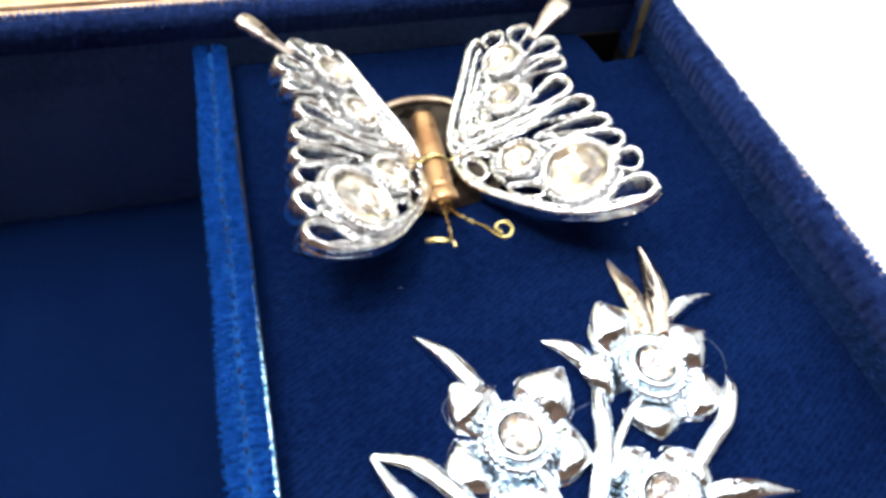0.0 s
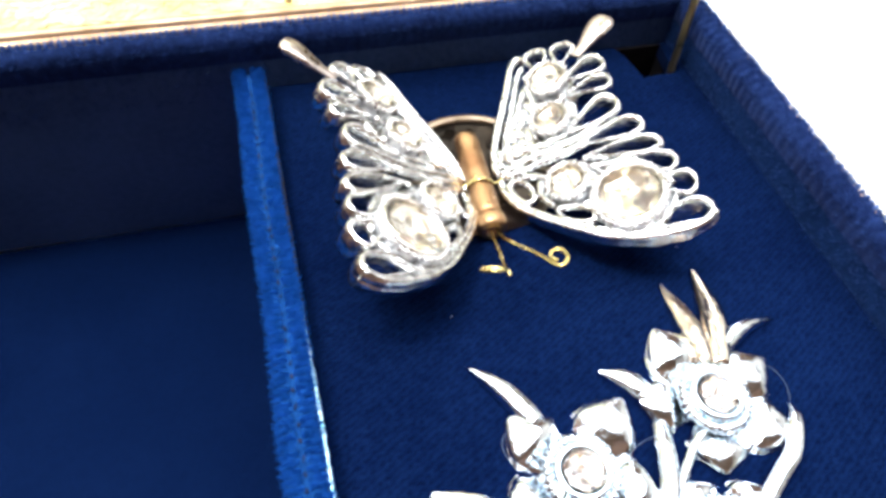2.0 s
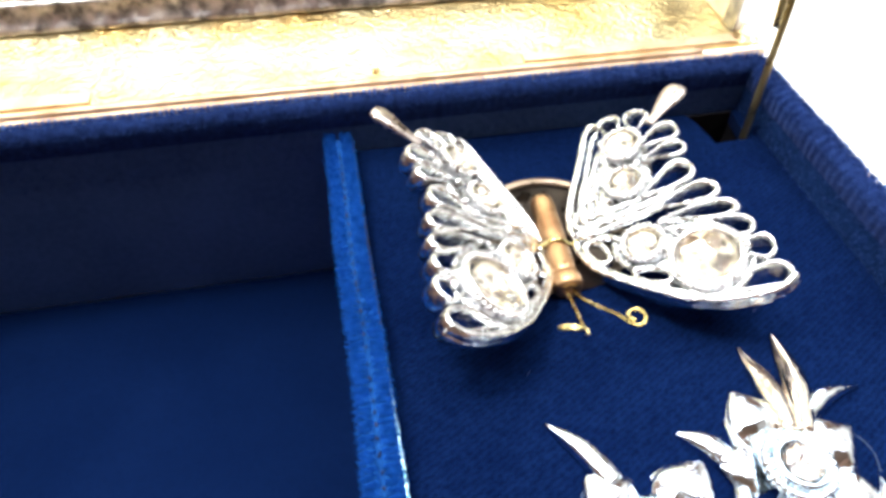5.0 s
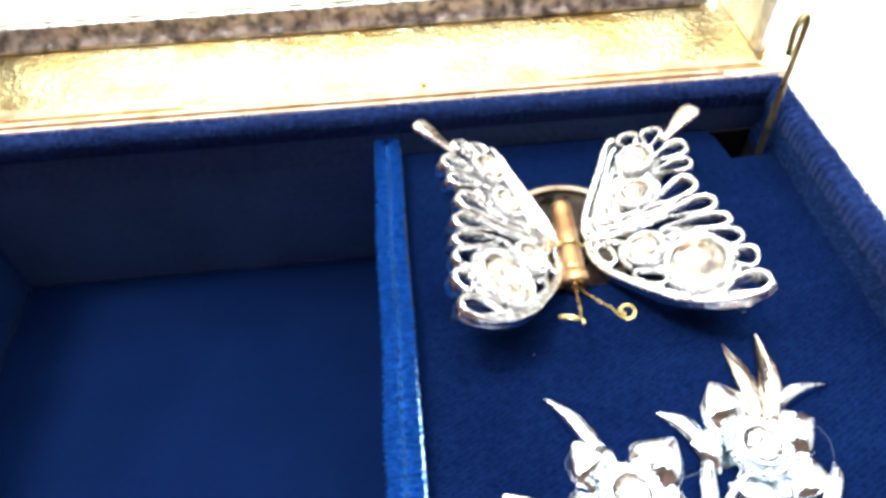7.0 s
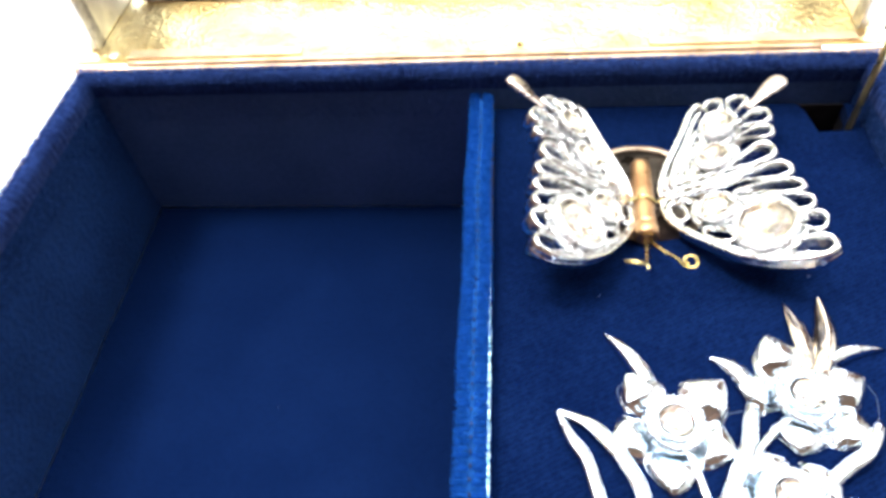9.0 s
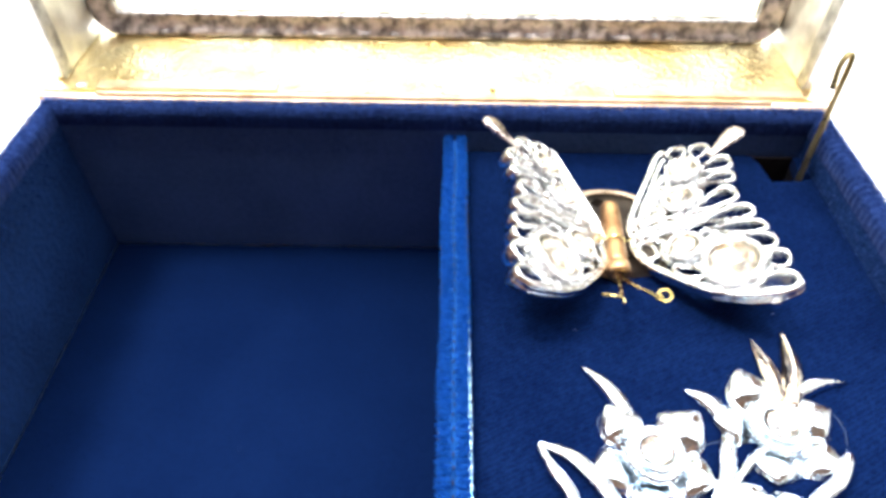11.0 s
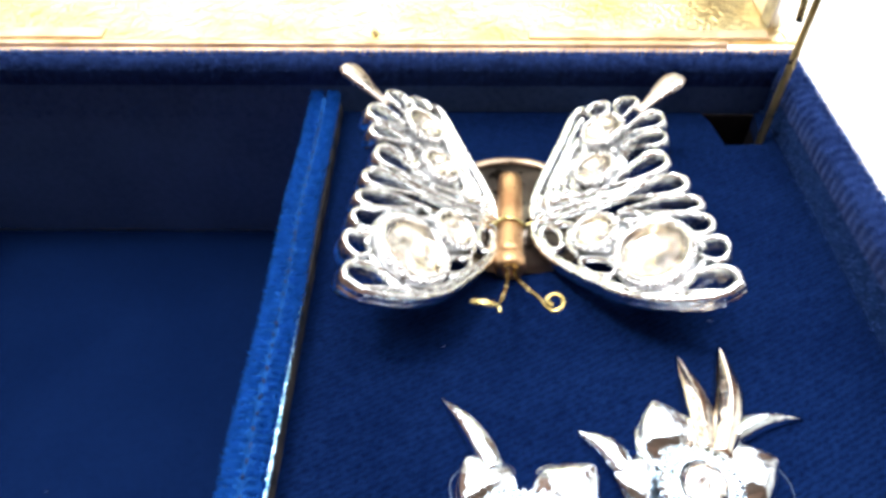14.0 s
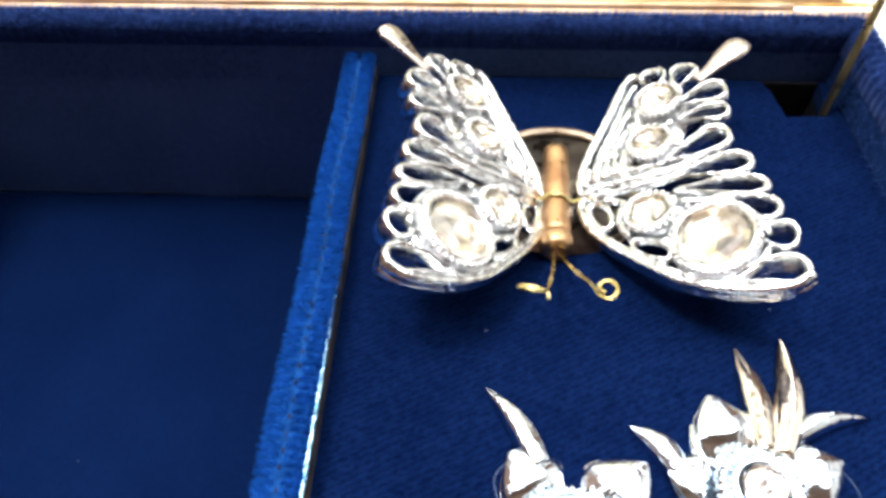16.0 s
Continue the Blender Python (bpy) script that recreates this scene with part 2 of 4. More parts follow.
def add_box(bm, lo, hi, bevel=0.0):
    x0, y0, z0 = lo
    x1, y1, z1 = hi
    v = [bm.verts.new(p) for p in ((x0, y0, z0), (x1, y0, z0), (x1, y1, z0), (x0, y1, z0), (x0, y0, z1), (x1, y0, z1), (x1, y1, z1), (x0, y1, z1))]
    fs = [bm.faces.new([v[i] for i in f]) for f in ((0, 3, 2, 1), (4, 5, 6, 7), (0, 1, 5, 4), (1, 2, 6, 5), (2, 3, 7, 6), (3, 0, 4, 7))]
    if bevel:
        es = list({e for f in fs for e in f.edges})
        bmesh.ops.bevel(bm, geom=es, offset=bevel, segments=2, affect="EDGES", profile=0.6)
    return bm


def grid(bm, rows, closed_u=False, closed_v=False):
    """Faces between rows of points."""
    vs = [[bm.verts.new(p) for p in row] for row in rows]
    nr, nc = len(vs), len(vs[0])
    for i in range(nr if closed_u else nr - 1):
        for j in range(nc if closed_v else nc - 1):
            bm.faces.new((vs[i][j], vs[i][(j + 1) % nc], vs[(i + 1) % nr][(j + 1) % nc], vs[(i + 1) % nr][j]))
    return vs


def smooth_line(pts, per=6, closed=False):
    """A Catmull-Rom line through the points."""
    P = [Vector(p) for p in pts]
    n, out = len(P), []
    for i in range(n if closed else n - 1):
        a, b, c, d = (P[(i - 1) % n] if closed or i else P[0]), P[i], P[(i + 1) % n], (P[(i + 2) % n] if closed or i + 2 < n else P[-1])
        for k in range(per):
            t = k / per
            out.append(0.5 * (2 * b + (c - a) * t + (2 * a - 5 * b + 4 * c - d) * t * t + (3 * b - a - 3 * c + d) * t ** 3))
    if not closed:
        out.append(P[-1])
    return out


def tube(bm, pts, w, h=None, up=(0, 0, 1), closed=False, sides=8, taper=None):
    """A rod along the points with an oval section, w wide and h tall along up."""
    h = h or w
    up, n, rows = Vector(up).normalized(), len(pts), []
    for i, p in enumerate(pts):
        a, b = pts[(i - 1) % n if closed else max(i - 1, 0)], pts[(i + 1) % n if closed else min(i + 1, n - 1)]
        d = (Vector(b) - Vector(a)).normalized()
        s = d.cross(up)
        s = s.normalized() if s.length > 1e-4 else d.orthogonal().normalized()
        q = s.cross(d).normalized()
        k = taper[i] if taper else 1.0
        rows.append([Vector(p) + s * (math.cos(a2) * w / 2 * k) + q * (math.sin(a2) * h / 2 * k) for a2 in (2 * math.pi * j / sides for j in range(sides))])
    vs = grid(bm, rows, closed, True)
    if not closed:
        bm.faces.new(vs[0][::-1])
        bm.faces.new(vs[-1])


def ball(bm, c, r, flat=1.0):
    g = bmesh.ops.create_icosphere(bm, subdivisions=1, radius=r)
    for v in g["verts"]:
        v.co = Vector((v.co.x, v.co.y, v.co.z * flat)) + Vector(c)


def lathe(bm, profile, steps, c=(0, 0, 0), axis=None):
    """A turned shape from (radius, height) pairs; axis: a 3x3 turn."""
    rows = []
    for r, z in profile:
        row = []
        for j in range(steps):
            a = 2 * math.pi * j / steps
            q = Vector((r * math.cos(a), r * math.sin(a), z))
            row.append((axis @ q if axis else q) + Vector(c))
        rows.append(row)
    vs = grid(bm, rows, False, True)
    for row in (vs[0], vs[-1]):
        bm.faces.new(row)

# ---- unseen room, added to close the place and feed reflections ----
def slab(name, lo, hi, material, label, category, bevel=0.0):
    ob = part(name, add_box(bmesh.new(), lo, hi, bevel), material, smooth=False)
    return tagged(ob, label, category, kind="structure")


FLOOR_Z, TABLE_Z = -79.0, -4.6
slab("floor", (-170, -140, FLOOR_Z - 5), (190, 110, FLOOR_Z), BOARDS, "plain dark brown varnished floor of the room", "floor")


def ceiling():
    bm = bmesh.new()
    # Unseen; covers the south so the silver reflects brown there.
    for lo, hi in (((-170, -140, 175), (190, -33, 180)), ((-170, 100, 175), (190, 116, 180)), ((-170, -33, 175), (-155, 100, 180)), ((156, -33, 175), (190, 100, 180))):
        add_box(bm, lo, hi)
    return tagged(part("ceiling", bm, CEILING, smooth=False), "unseen brown ceiling with an opening for the added overhead light", "ceiling", kind="structure")


ceiling()
# Unseen brown walls added for dark, warm reflections.
slab("wall_south", (-170, -145, FLOOR_Z), (190, -140, 175), TAN, "unseen brown-tan wall added for warm reflections", "wall")
slab("wall_west", (-175, -145, FLOOR_Z), (-170, 115, 175), PAINT, "unseen brown wall added for dark reflections", "wall")
# Unseen pale wall added to brighten the left wing.
slab("wall_east", (190, -145, FLOOR_Z), (195, 115, 175), CREAM, "unseen cream wall added to brighten the left wing", "wall")


def window_wall():
    # Unseen; the high sill keeps low reflections brown.
    bm = bmesh.new()
    for lo, hi in (((-170, 110, FLOOR_Z), (190, 116, 38)), ((-170, 110, 165), (190, 116, 175)), ((-170, 110, 38), (-152, 116, 165)), ((92, 110, 38), (190, 116, 165))):
        add_box(bm, lo, hi)
    return tagged(part("wall_north", bm, PAINT, smooth=False), "unseen brown wall with a wide window opening", "wall", kind="structure")


window_wall()


def table():
    t = thing("table", (10, 0, FLOOR_Z), "table covered with plain white linen", "table")
    part("tablecloth", add_box(bmesh.new(), (-95, -70, TABLE_Z - 0.3), (115, 95, TABLE_Z), 0.1), CLOTH, t, "white linen cloth", smooth=False)
    part("tabletop", add_box(bmesh.new(), (-94, -69, TABLE_Z - 3), (114, 94, TABLE_Z - 0.31)), WOOD, t, smooth=False)
    for x in (-88, 102):
        for y in (-63, 82):
            part("leg", add_box(bmesh.new(), (x, y, FLOOR_Z), (x + 6, y + 6, TABLE_Z - 3.01), 0.3), WOOD, t, smooth=False)


table()

# ---- the jewellery box ----
W, FRONT = 15.5, -10.6            # outer edge of the lining, back edge at y = 0
LIN = 0.34                        # thickness of the padded lining
DEEP, SHALLOW = -3.75, -0.86      # the two compartment floors
DIV0, DIV1, DIVTOP = 8.015, 8.39, -0.50

box = thing("jewellery_box", (W / 2, FRONT / 2, TABLE_Z), "open gilt metal jewellery box lined with blue velvet", "jewellery box")


def shell():
    bm = bmesh.new()
    o = 0.28
    for lo, hi in (((-o, FRONT - o, -4.3), (0, o, -0.34)), ((W, FRONT - o, -4.3), (W + o, o, -0.34)), ((0, 0.0, -4.3), (W, o, -0.12)), ((0, FRONT - o, -4.3), (W, FRONT, -0.12)), ((0, FRONT, -4.3), (W, 0, -4.0))):
        add_box(bm, lo, hi)
    part("shell", bm, GILT, box, "embossed gilt metal casing", smooth=False)
    for x in (0.2, W - 0.2):
        for y in (FRONT + 0.2, -0.2):
            f = bmesh.new()
            lathe(f, [(0.25, 0), (0.4, 0.08), (0.34, 0.2), (0.42, 0.3)], 16, (x, y, TABLE_Z))
            part("foot", f, GILT, box, smooth=True)


shell()


def rim_bead(a, b, name="rim_bead"):
    bm = bmesh.new()
    tube(bm, [Vector(a).lerp(Vector(b), i / 20) for i in range(21)], 0.16, 0.16)
    part(name, bm, GILT_PLAIN, box, "thin gilt beading")


for a, b in (((-0.14, 0.14, -0.1), (W + 0.14, 0.14, -0.1)), ((-0.14, 0.14, -0.3), (-0.14, FRONT - 0.14, -0.3)), ((W + 0.14, 0.14, -0.3), (W + 0.14, FRONT - 0.14, -0.3)), ((-0.14, FRONT - 0.14, -0.1), (W + 0.14, FRONT - 0.14, -0.1))):
    rim_bead(a, b)

RIB = 0.145  # spacing of the ribs in the velvet pile


def wall_panel(start, along, inward, length, bottom):
    bm, rows = bmesh.new(), []
    for i in range(41):
        s = LIN * 0.9 + (length - 1.8 * LIN) * i / 40
        rows.append([Vector(start) + along * s + inward * (LIN - 0.02 + 0.012 * noise.noise(Vector((s, z * 1.5, start[0])))) + Vector((0, 0, z)) for z in (-0.30, -0.6, -0.9, -1.4, -2.0, -2.6, -3.2, bottom)])
    grid(bm, rows)
    return bm


def lining(name, start, along, inward, length, bottom, cut0, cut1):
    """A padded velvet wall with a rounded, ribbed top edge. cut0, cut1: mitre at the ends."""
    bm, rows = bmesh.new(), []
    along, inward = Vector(along), Vector(inward)
    prof = [(0.0, -0.5), (0.0, -0.16)] + [(LIN / 2 - LIN / 2 * math.cos(a), -0.16 + 0.16 * math.sin(a)) for a in (math.pi * k / 8 for k in range(1, 8))] + [(LIN, -0.16), (LIN, -0.22), (LIN, -0.30), (LIN - 0.01, -0.40)]
    n = int(length / RIB * 6)
    for i in range(n + 1):
        s = length * i / n
        rib = 0.5 + 0.5 * math.cos(2 * math.pi * s / RIB + 0.7 * noise.noise(Vector((s * 0.8, start[0], start[1]))))
        row = []
        for d, z in prof:
            ss = min(max(s, cut0 * d), length - cut1 * d)
            swell = ((0.017 if start[0] > 1 else 0.011) * rib * (0.9 + 0.9 * noise.noise(Vector((s * 1.7, start[0] + 4, z)))) + 0.014 * noise.noise(Vector((s * 5, d * 6, z * 5)))) * (1 if -0.4 < z else (0.3 if start[0] > 1 and along.y else 0.05))
            row.append(Vector(start) + along * ss + inward * (d + (swell if d > LIN * 0.9 else -swell * (d < 0.05))) + Vector((0, 0, z + (swell if z > -0.2 and 0.02 < d < LIN * 0.98 else 0))))
        rows.append(row)
    grid(bm, rows)
    part("wall_panel", wall_panel(start, along, inward, length, bottom), VELVET_SIDE if along.y else VELVET_WALL, box, "velvet wall panel, light and shade in its tone")
    return part(name, bm, VELVET_RIM, box, "ribbed blue velvet pad")


lining("lining", (0, 0, 0), (1, 0, 0), (0, -1, 0), W, DEEP, 1, 1)
lining("lining", (0, FRONT, 0), (1, 0, 0), (0, 1, 0), W, DEEP, 1, 1)
lining("lining", (0, 0, 0), (0, -1, 0), (1, 0, 0), -FRONT, DEEP, 1, 1)
lining("lining", (W, 0, 0), (0, -1, 0), (-1, 0, 0), -FRONT, DEEP, 1, 1)


def fibres(name, count, place, material, length, seed):
    """Short pile fibres; place(r) gives a root and a direction."""
    r, verts, faces = random.Random(seed), [], []
    for k in range(count):
        p, d = place(r)
        p, d = Vector(p), Vector(d).normalized()
        s = d.orthogonal().normalized()
        s.rotate(Matrix.Rotation(r.uniform(0, 6.28), 3, d))
        ln = length * r.uniform(0.5, 1.2)
        i = len(verts)
        verts += [(p - s * 0.006) * C, (p + s * 0.006) * C, (p + d * ln) * C]
        faces.append((i, i + 1, i + 2))
    me = bpy.data.meshes.new(name)
    me.from_pydata([tuple(v) for v in verts], [], faces)
    me.materials.append(material)
    ob = new(name, me)
    ob.parent = box
    ob.matrix_parent_inverse = box.matrix_world.inverted()
    return tagged(ob, "short upright velvet fibres", kind="stuff")


def on_rim(r):
    side = r.random()
    if r.random() < 0.62:
        a = r.uniform(0.35, math.pi - 0.1)
        d, z = LIN / 2 - LIN / 2 * math.cos(a), -0.16 + 0.16 * math.sin(a) + 0.02
        out, up = math.cos(a) * 0.9, math.sin(a)
    else:
        d, z = LIN - 0.02, -0.18 - 0.85 * r.random() ** 1.6
        out, up = -1.0, r.uniform(-0.3, 0.9)
    tilt = (r.uniform(-0.5, 0.5), r.uniform(-0.5, 0.5), 0)
    if side < 0.45:
        p, o = (r.uniform(0.1, W - 0.1), -d, z), (0, out, up)
    elif side < 0.68:
        p, o = (d, -r.uniform(0.1, 10), z), (-out, 0, up)
    else:
        p, o = (W - d, -r.uniform(0.1, 10), z), (out, 0, up)
    return p, Vector(o) + Vector(tilt)


fibres("nap", 52000, on_rim, NAP, 0.075, 3)


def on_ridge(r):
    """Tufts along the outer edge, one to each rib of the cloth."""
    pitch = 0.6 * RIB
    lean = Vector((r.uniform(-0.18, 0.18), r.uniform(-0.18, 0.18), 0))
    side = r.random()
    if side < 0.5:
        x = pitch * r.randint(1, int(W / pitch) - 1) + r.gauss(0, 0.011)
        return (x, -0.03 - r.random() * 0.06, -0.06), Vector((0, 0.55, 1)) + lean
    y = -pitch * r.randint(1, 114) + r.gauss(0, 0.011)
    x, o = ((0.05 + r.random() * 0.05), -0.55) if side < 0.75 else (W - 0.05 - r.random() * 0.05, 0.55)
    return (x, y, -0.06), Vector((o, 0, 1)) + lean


fibres("nap", 14000, on_ridge, NAP_BACKLIT, 0.14, 12)


def compartment_floor():
    bm = bmesh.new()
    rows = []
    for i in range(61):
        y = -LIN + (FRONT + 2 * LIN) * i / 60
        rows.append([(LIN + (DIV0 - LIN) * j / 40, y, DEEP + 0.03 * noise.noise(Vector((j * 0.15, i * 0.12, 1)))) for j in range(41)])
    grid(bm, rows)
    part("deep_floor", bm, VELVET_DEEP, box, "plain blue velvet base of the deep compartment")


compartment_floor()

# the raised floor, with a slanted cut-out for the lever at its back corner and a round well for the butterfly
HOLE = [(14.18, -LIN - 0.04), (14.28, -0.62), (14.36, -1.20), (14.95, -1.16), (15.05, -LIN - 0.04)]
WELL, WELL_R = (11.04, -2.68), 1.12


def raised_floor():
    bm = bmesh.new()
    x0, x1, y0, y1 = DIV1, W - LIN + 0.02, FRONT + LIN, -LIN - 0.04
    outer = [(x0, y0), (x1, y0), (x1, y1), (15.05, y1)] + HOLE[::-1][1:] + [(x0, y1)]
    well = [(WELL[0] + WELL_R * math.cos(a), max(WELL[1] + WELL_R * math.sin(a), -3.74)) for a in (2 * math.pi * k / 48 for k in range(48))]
    edges = []
    for loop in (outer, well):
        vs = [bm.verts.new((x, y, SHALLOW)) for x, y in loop]
        edges += [bm.edges.new((vs[i], vs[(i + 1) % len(vs)])) for i in range(len(vs))]
    bmesh.ops.triangle_fill(bm, edges=edges, use_beauty=True)
    up = list(bm.faces)
    ex = bmesh.ops.extrude_face_region(bm, geom=up)
    for v in ex["geom"]:
        if isinstance(v, bmesh.types.BMVert):
            v.co.z -= 0.22
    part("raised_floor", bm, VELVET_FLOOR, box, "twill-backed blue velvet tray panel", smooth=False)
    # Black panels added below the tray; their colour stands in for shade.
    c = bmesh.new()
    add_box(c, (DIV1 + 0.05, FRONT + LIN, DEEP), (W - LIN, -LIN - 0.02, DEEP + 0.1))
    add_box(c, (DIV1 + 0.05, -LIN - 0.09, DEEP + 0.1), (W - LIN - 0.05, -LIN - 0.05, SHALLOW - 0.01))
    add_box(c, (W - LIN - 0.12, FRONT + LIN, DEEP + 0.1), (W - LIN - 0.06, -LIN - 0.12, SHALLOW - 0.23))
    part("cavity_shade", c, BLACK, box, "added black panels standing in for shade under the tray", smooth=False)


raised_floor()


def divider():
    bm, rows = bmesh.new(), []
    n, w, r = 420, DIV1 - DIV0, 0.07
    prof = [(0, DEEP), (0, -1.2), (0, DIVTOP - r), (r * 0.3, DIVTOP - r * 0.3), (r, DIVTOP), (w * 0.32, DIVTOP + 0.025), (w * 0.44, DIVTOP + 0.01), (w * 0.5, DIVTOP - 0.03), (w * 0.56, DIVTOP + 0.01), (w * 0.68, DIVTOP + 0.025), (w - r, DIVTOP), (w - r * 0.3, DIVTOP - r * 0.3), (w, DIVTOP - r), (w, -0.75), (w, DEEP)]
    for i in range(n + 1):
        s = (-FRONT - 2 * LIN) * i / n
        rib = 0.5 + 0.5 * math.cos(2 * math.pi * s / 0.17 + 2 * noise.noise(Vector((s, 3, 0))))
        wave = 0.03 * noise.noise(Vector((s * 0.6, 7, 2)))
        drop = 0.22 * max(0, 1 - s / 0.28) ** 2
        row = []
        for k, (d, z) in enumerate(prof):
            seam = DIVTOP - 0.03 == z and s < 0.6
            e = (0.05 if seam else 0) + 0.018 * rib ** 2 + 0.010 * noise.noise(Vector((s * 7, k * 0.7, 4)))
            dx = -e if d < 0.03 else (e if d > w - 0.03 else 0)
            row.append((DIV0 + d + dx + wave, -LIN - s, z + (e - drop if z > -0.7 else 0)))
        rows.append(row)
    grid(bm, rows)
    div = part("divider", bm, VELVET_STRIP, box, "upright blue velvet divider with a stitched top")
    st = bmesh.new()
    y = -0.9
    rr = random.Random(5)
    while y > -10:
        z = DIVTOP + 0.012
        tube(st, [Vector((8.20 + rr.uniform(-0.015, 0.015), y, z)), Vector((8.20 + rr.uniform(-0.015, 0.015), y - rr.uniform(0.03, 0.07), z - 0.004))], 0.028, 0.02, sides=6)
        y -= rr.uniform(0.13, 0.21)
    s = part("stitching", st, STITCH, div, "row of small navy stitches", kind="stuff")
    # Rod added along the front of the edge for its bright glint.
    e = bmesh.new()
    pts = [Vector((DIV1 + 0.03 + 0.012 * noise.noise(Vector((k * 0.7, 0, 9))), -4.45 - 5.75 * k / 160, DIVTOP - 0.05 + 0.01 * noise.noise(Vector((k * 0.9, 5, 0))))) for k in range(161)]
    tube(e, pts, 0.075, 0.05, taper=[min(1, 0.25 + k / 40) * (0.8 + 0.35 * noise.noise(Vector((k * 0.8, 1, 1)))) for k in range(161)])
    part("edge_glint", e, GLINT, div, "glossy rod standing in for the lit edge")
    f = bmesh.new()
    add_box(f, (DIV1 + 0.014, FRONT + LIN, SHALLOW + 0.01), (DIV1 + 0.05, -LIN - 0.1, DIVTOP - 0.14), 0.01)
    part("backing_card", f, CARD, div, "frayed grey-brown card edge", smooth=False)


divider()


def on_divider(r):
    """Pile combed outward from the seam, in tufts across the strip."""
    side = -1 if r.random() < 0.5 else 1
    y = -LIN - 0.085 * r.randint(1, 113) + r.gauss(0, 0.017)
    u = r.uniform(0.02, 0.19)
    z = DIVTOP + 0.02 - (0.05 if u > 0.16 else 0)
    wave = 0.03 * noise.noise(Vector(((-LIN - y) * 0.6, 7, 2)))
    return (8.203 + side * u + wave, y, z), (side * (0.5 + 2 * u), r.uniform(-0.25, 0.25), r.uniform(0.25, 0.9))


fibres("nap", 34000, on_divider, NAP_STRIP, 0.085, 8)

# ---- the open lid ----
LID_Y, LID_H = 2.72, 10.4


def lid():
    bm = bmesh.new()
    add_box(bm, (-0.2, 0.30, -0.06), (W + 0.2, LID_Y, 0.02))
    ld = part("lid", bm, GILT, box, "gilt metal lid standing open on its hinge", smooth=False)
    for x0, x1, edge in ((0.02, 0.20, 0.205), (W - 0.20, W - 0.02, W - 0.225)):
        s = bmesh.new()
        add_box(s, (x0, 0.68, 0.022), (x1, LID_Y, LID_H), 0.04)
        side = part("lid_side", s, SILVER_GILT, ld, "pale embossed silver-gilt lid side", smooth=False)
        e = bmesh.new()
        add_box(e, (edge, 0.66, 0.024), (edge + 0.02, 1.02, LID_H - 0.02), 0.008)
        part("edge_band", e, BAND, side, "darker grey embossed band", smooth=False)
    t = bmesh.new()
    add_box(t, (0.02, 0.68, LID_H), (W - 0.02, LID_Y, LID_H + 0.12), 0.04)
    part("lid_side", t, SILVER_GILT, ld, "pale embossed silver-gilt lid side", smooth=False)
    b = bmesh.new()
    f, rows = 0.50, []
    for cx, cz, a0 in ((W - 0.75, 0.57, -90), (W - 0.75, LID_H - 0.55, 0), (0.75, LID_H - 0.55, 90), (0.75, 0.57, 180)):
        for k in range(9):
            a = radians(a0 + 90 * k / 8)
            out = Vector((math.cos(a), 0, math.sin(a)))
            rows.append([Vector((cx, 0, cz)) + out * (0.55 - d) + Vector((0, y, 0)) for d, y in ((0.0, LID_Y + 0.06), (0.0, LID_Y - 0.20), (0.03, LID_Y - 0.24), (0.08, LID_Y - 0.25), (0.13, LID_Y - 0.22), (0.18, LID_Y - 0.17), (0.40, LID_Y - 0.10), (0.46, LID_Y - 0.12), (0.50, LID_Y - 0.08), (0.51, LID_Y + 0.06))])
    fine = []
    for r0, r1 in zip(rows, rows[1:] + rows[:1]):
        m = max(1, int((r1[0] - r0[0]).length / 0.12))
        for q in range(m):
            row = [a.lerp(c, q / m) for a, c in zip(r0, r1)]
            fine.append([p + Vector((0, (0.022 * noise.noise(p * 6.0) + 0.016 * noise.noise(p * 13.0)) * (1 if 3 < n < 8 else 0.3), 0)) for n, p in enumerate(row)])
    grid(b, fine, True, True)
    part("bezel", b, GILT_SHADE, ld, "grey embossed bezel round the glass, shade in its tone", smooth=True)
    g = bmesh.new()
    add_box(g, (0.2 + f, LID_Y - 0.04, f), (W - 0.2 - f, LID_Y + 0.02, LID_H - f))
    pane = part("pane", g, PANE, ld, "cream-tinted glass pane", smooth=False)
    pane.visible_shadow = False
    h = bmesh.new()
    tube(h, [Vector((x / 4, 0.22, -0.02)) for x in range(4, 59)], 0.14)
    part("hinge", h, GILT_PLAIN, ld, "long gilt hinge rod")
    k = bmesh.new()
    add_box(k, (0.95, 0.34, 0.021), (4.6, 0.62, 0.05), 0.01)
    part("hinge_plate", k, GILT_PLAIN, ld, "flat satin gilt hinge leaf", smooth=False)
    k = bmesh.new()
    add_box(k, (11.4, 0.34, 0.021), (15.2, 0.58, 0.05), 0.01)
    part("hinge_plate", k, GILT_PLAIN, ld, "flat satin gilt hinge leaf", smooth=False)
    p = bmesh.new()
    lathe(p, [(0.05, 0), (0.06, 0.03), (0.045, 0.08), (0.01, 0.10)], 12, (8.95, 0.46, 0.021))
    part("rivet", p, GILT, ld, "tiny gilt rivet")
    q = bmesh.new()
    lathe(q, [(0.11, 0), (0.12, 0.02), (0.09, 0.045), (0.02, 0.05)], 14, (0.62, 0.46, 0.021))
    part("rivet", q, SILVER_GILT, ld, "dull grey rivet")


lid()


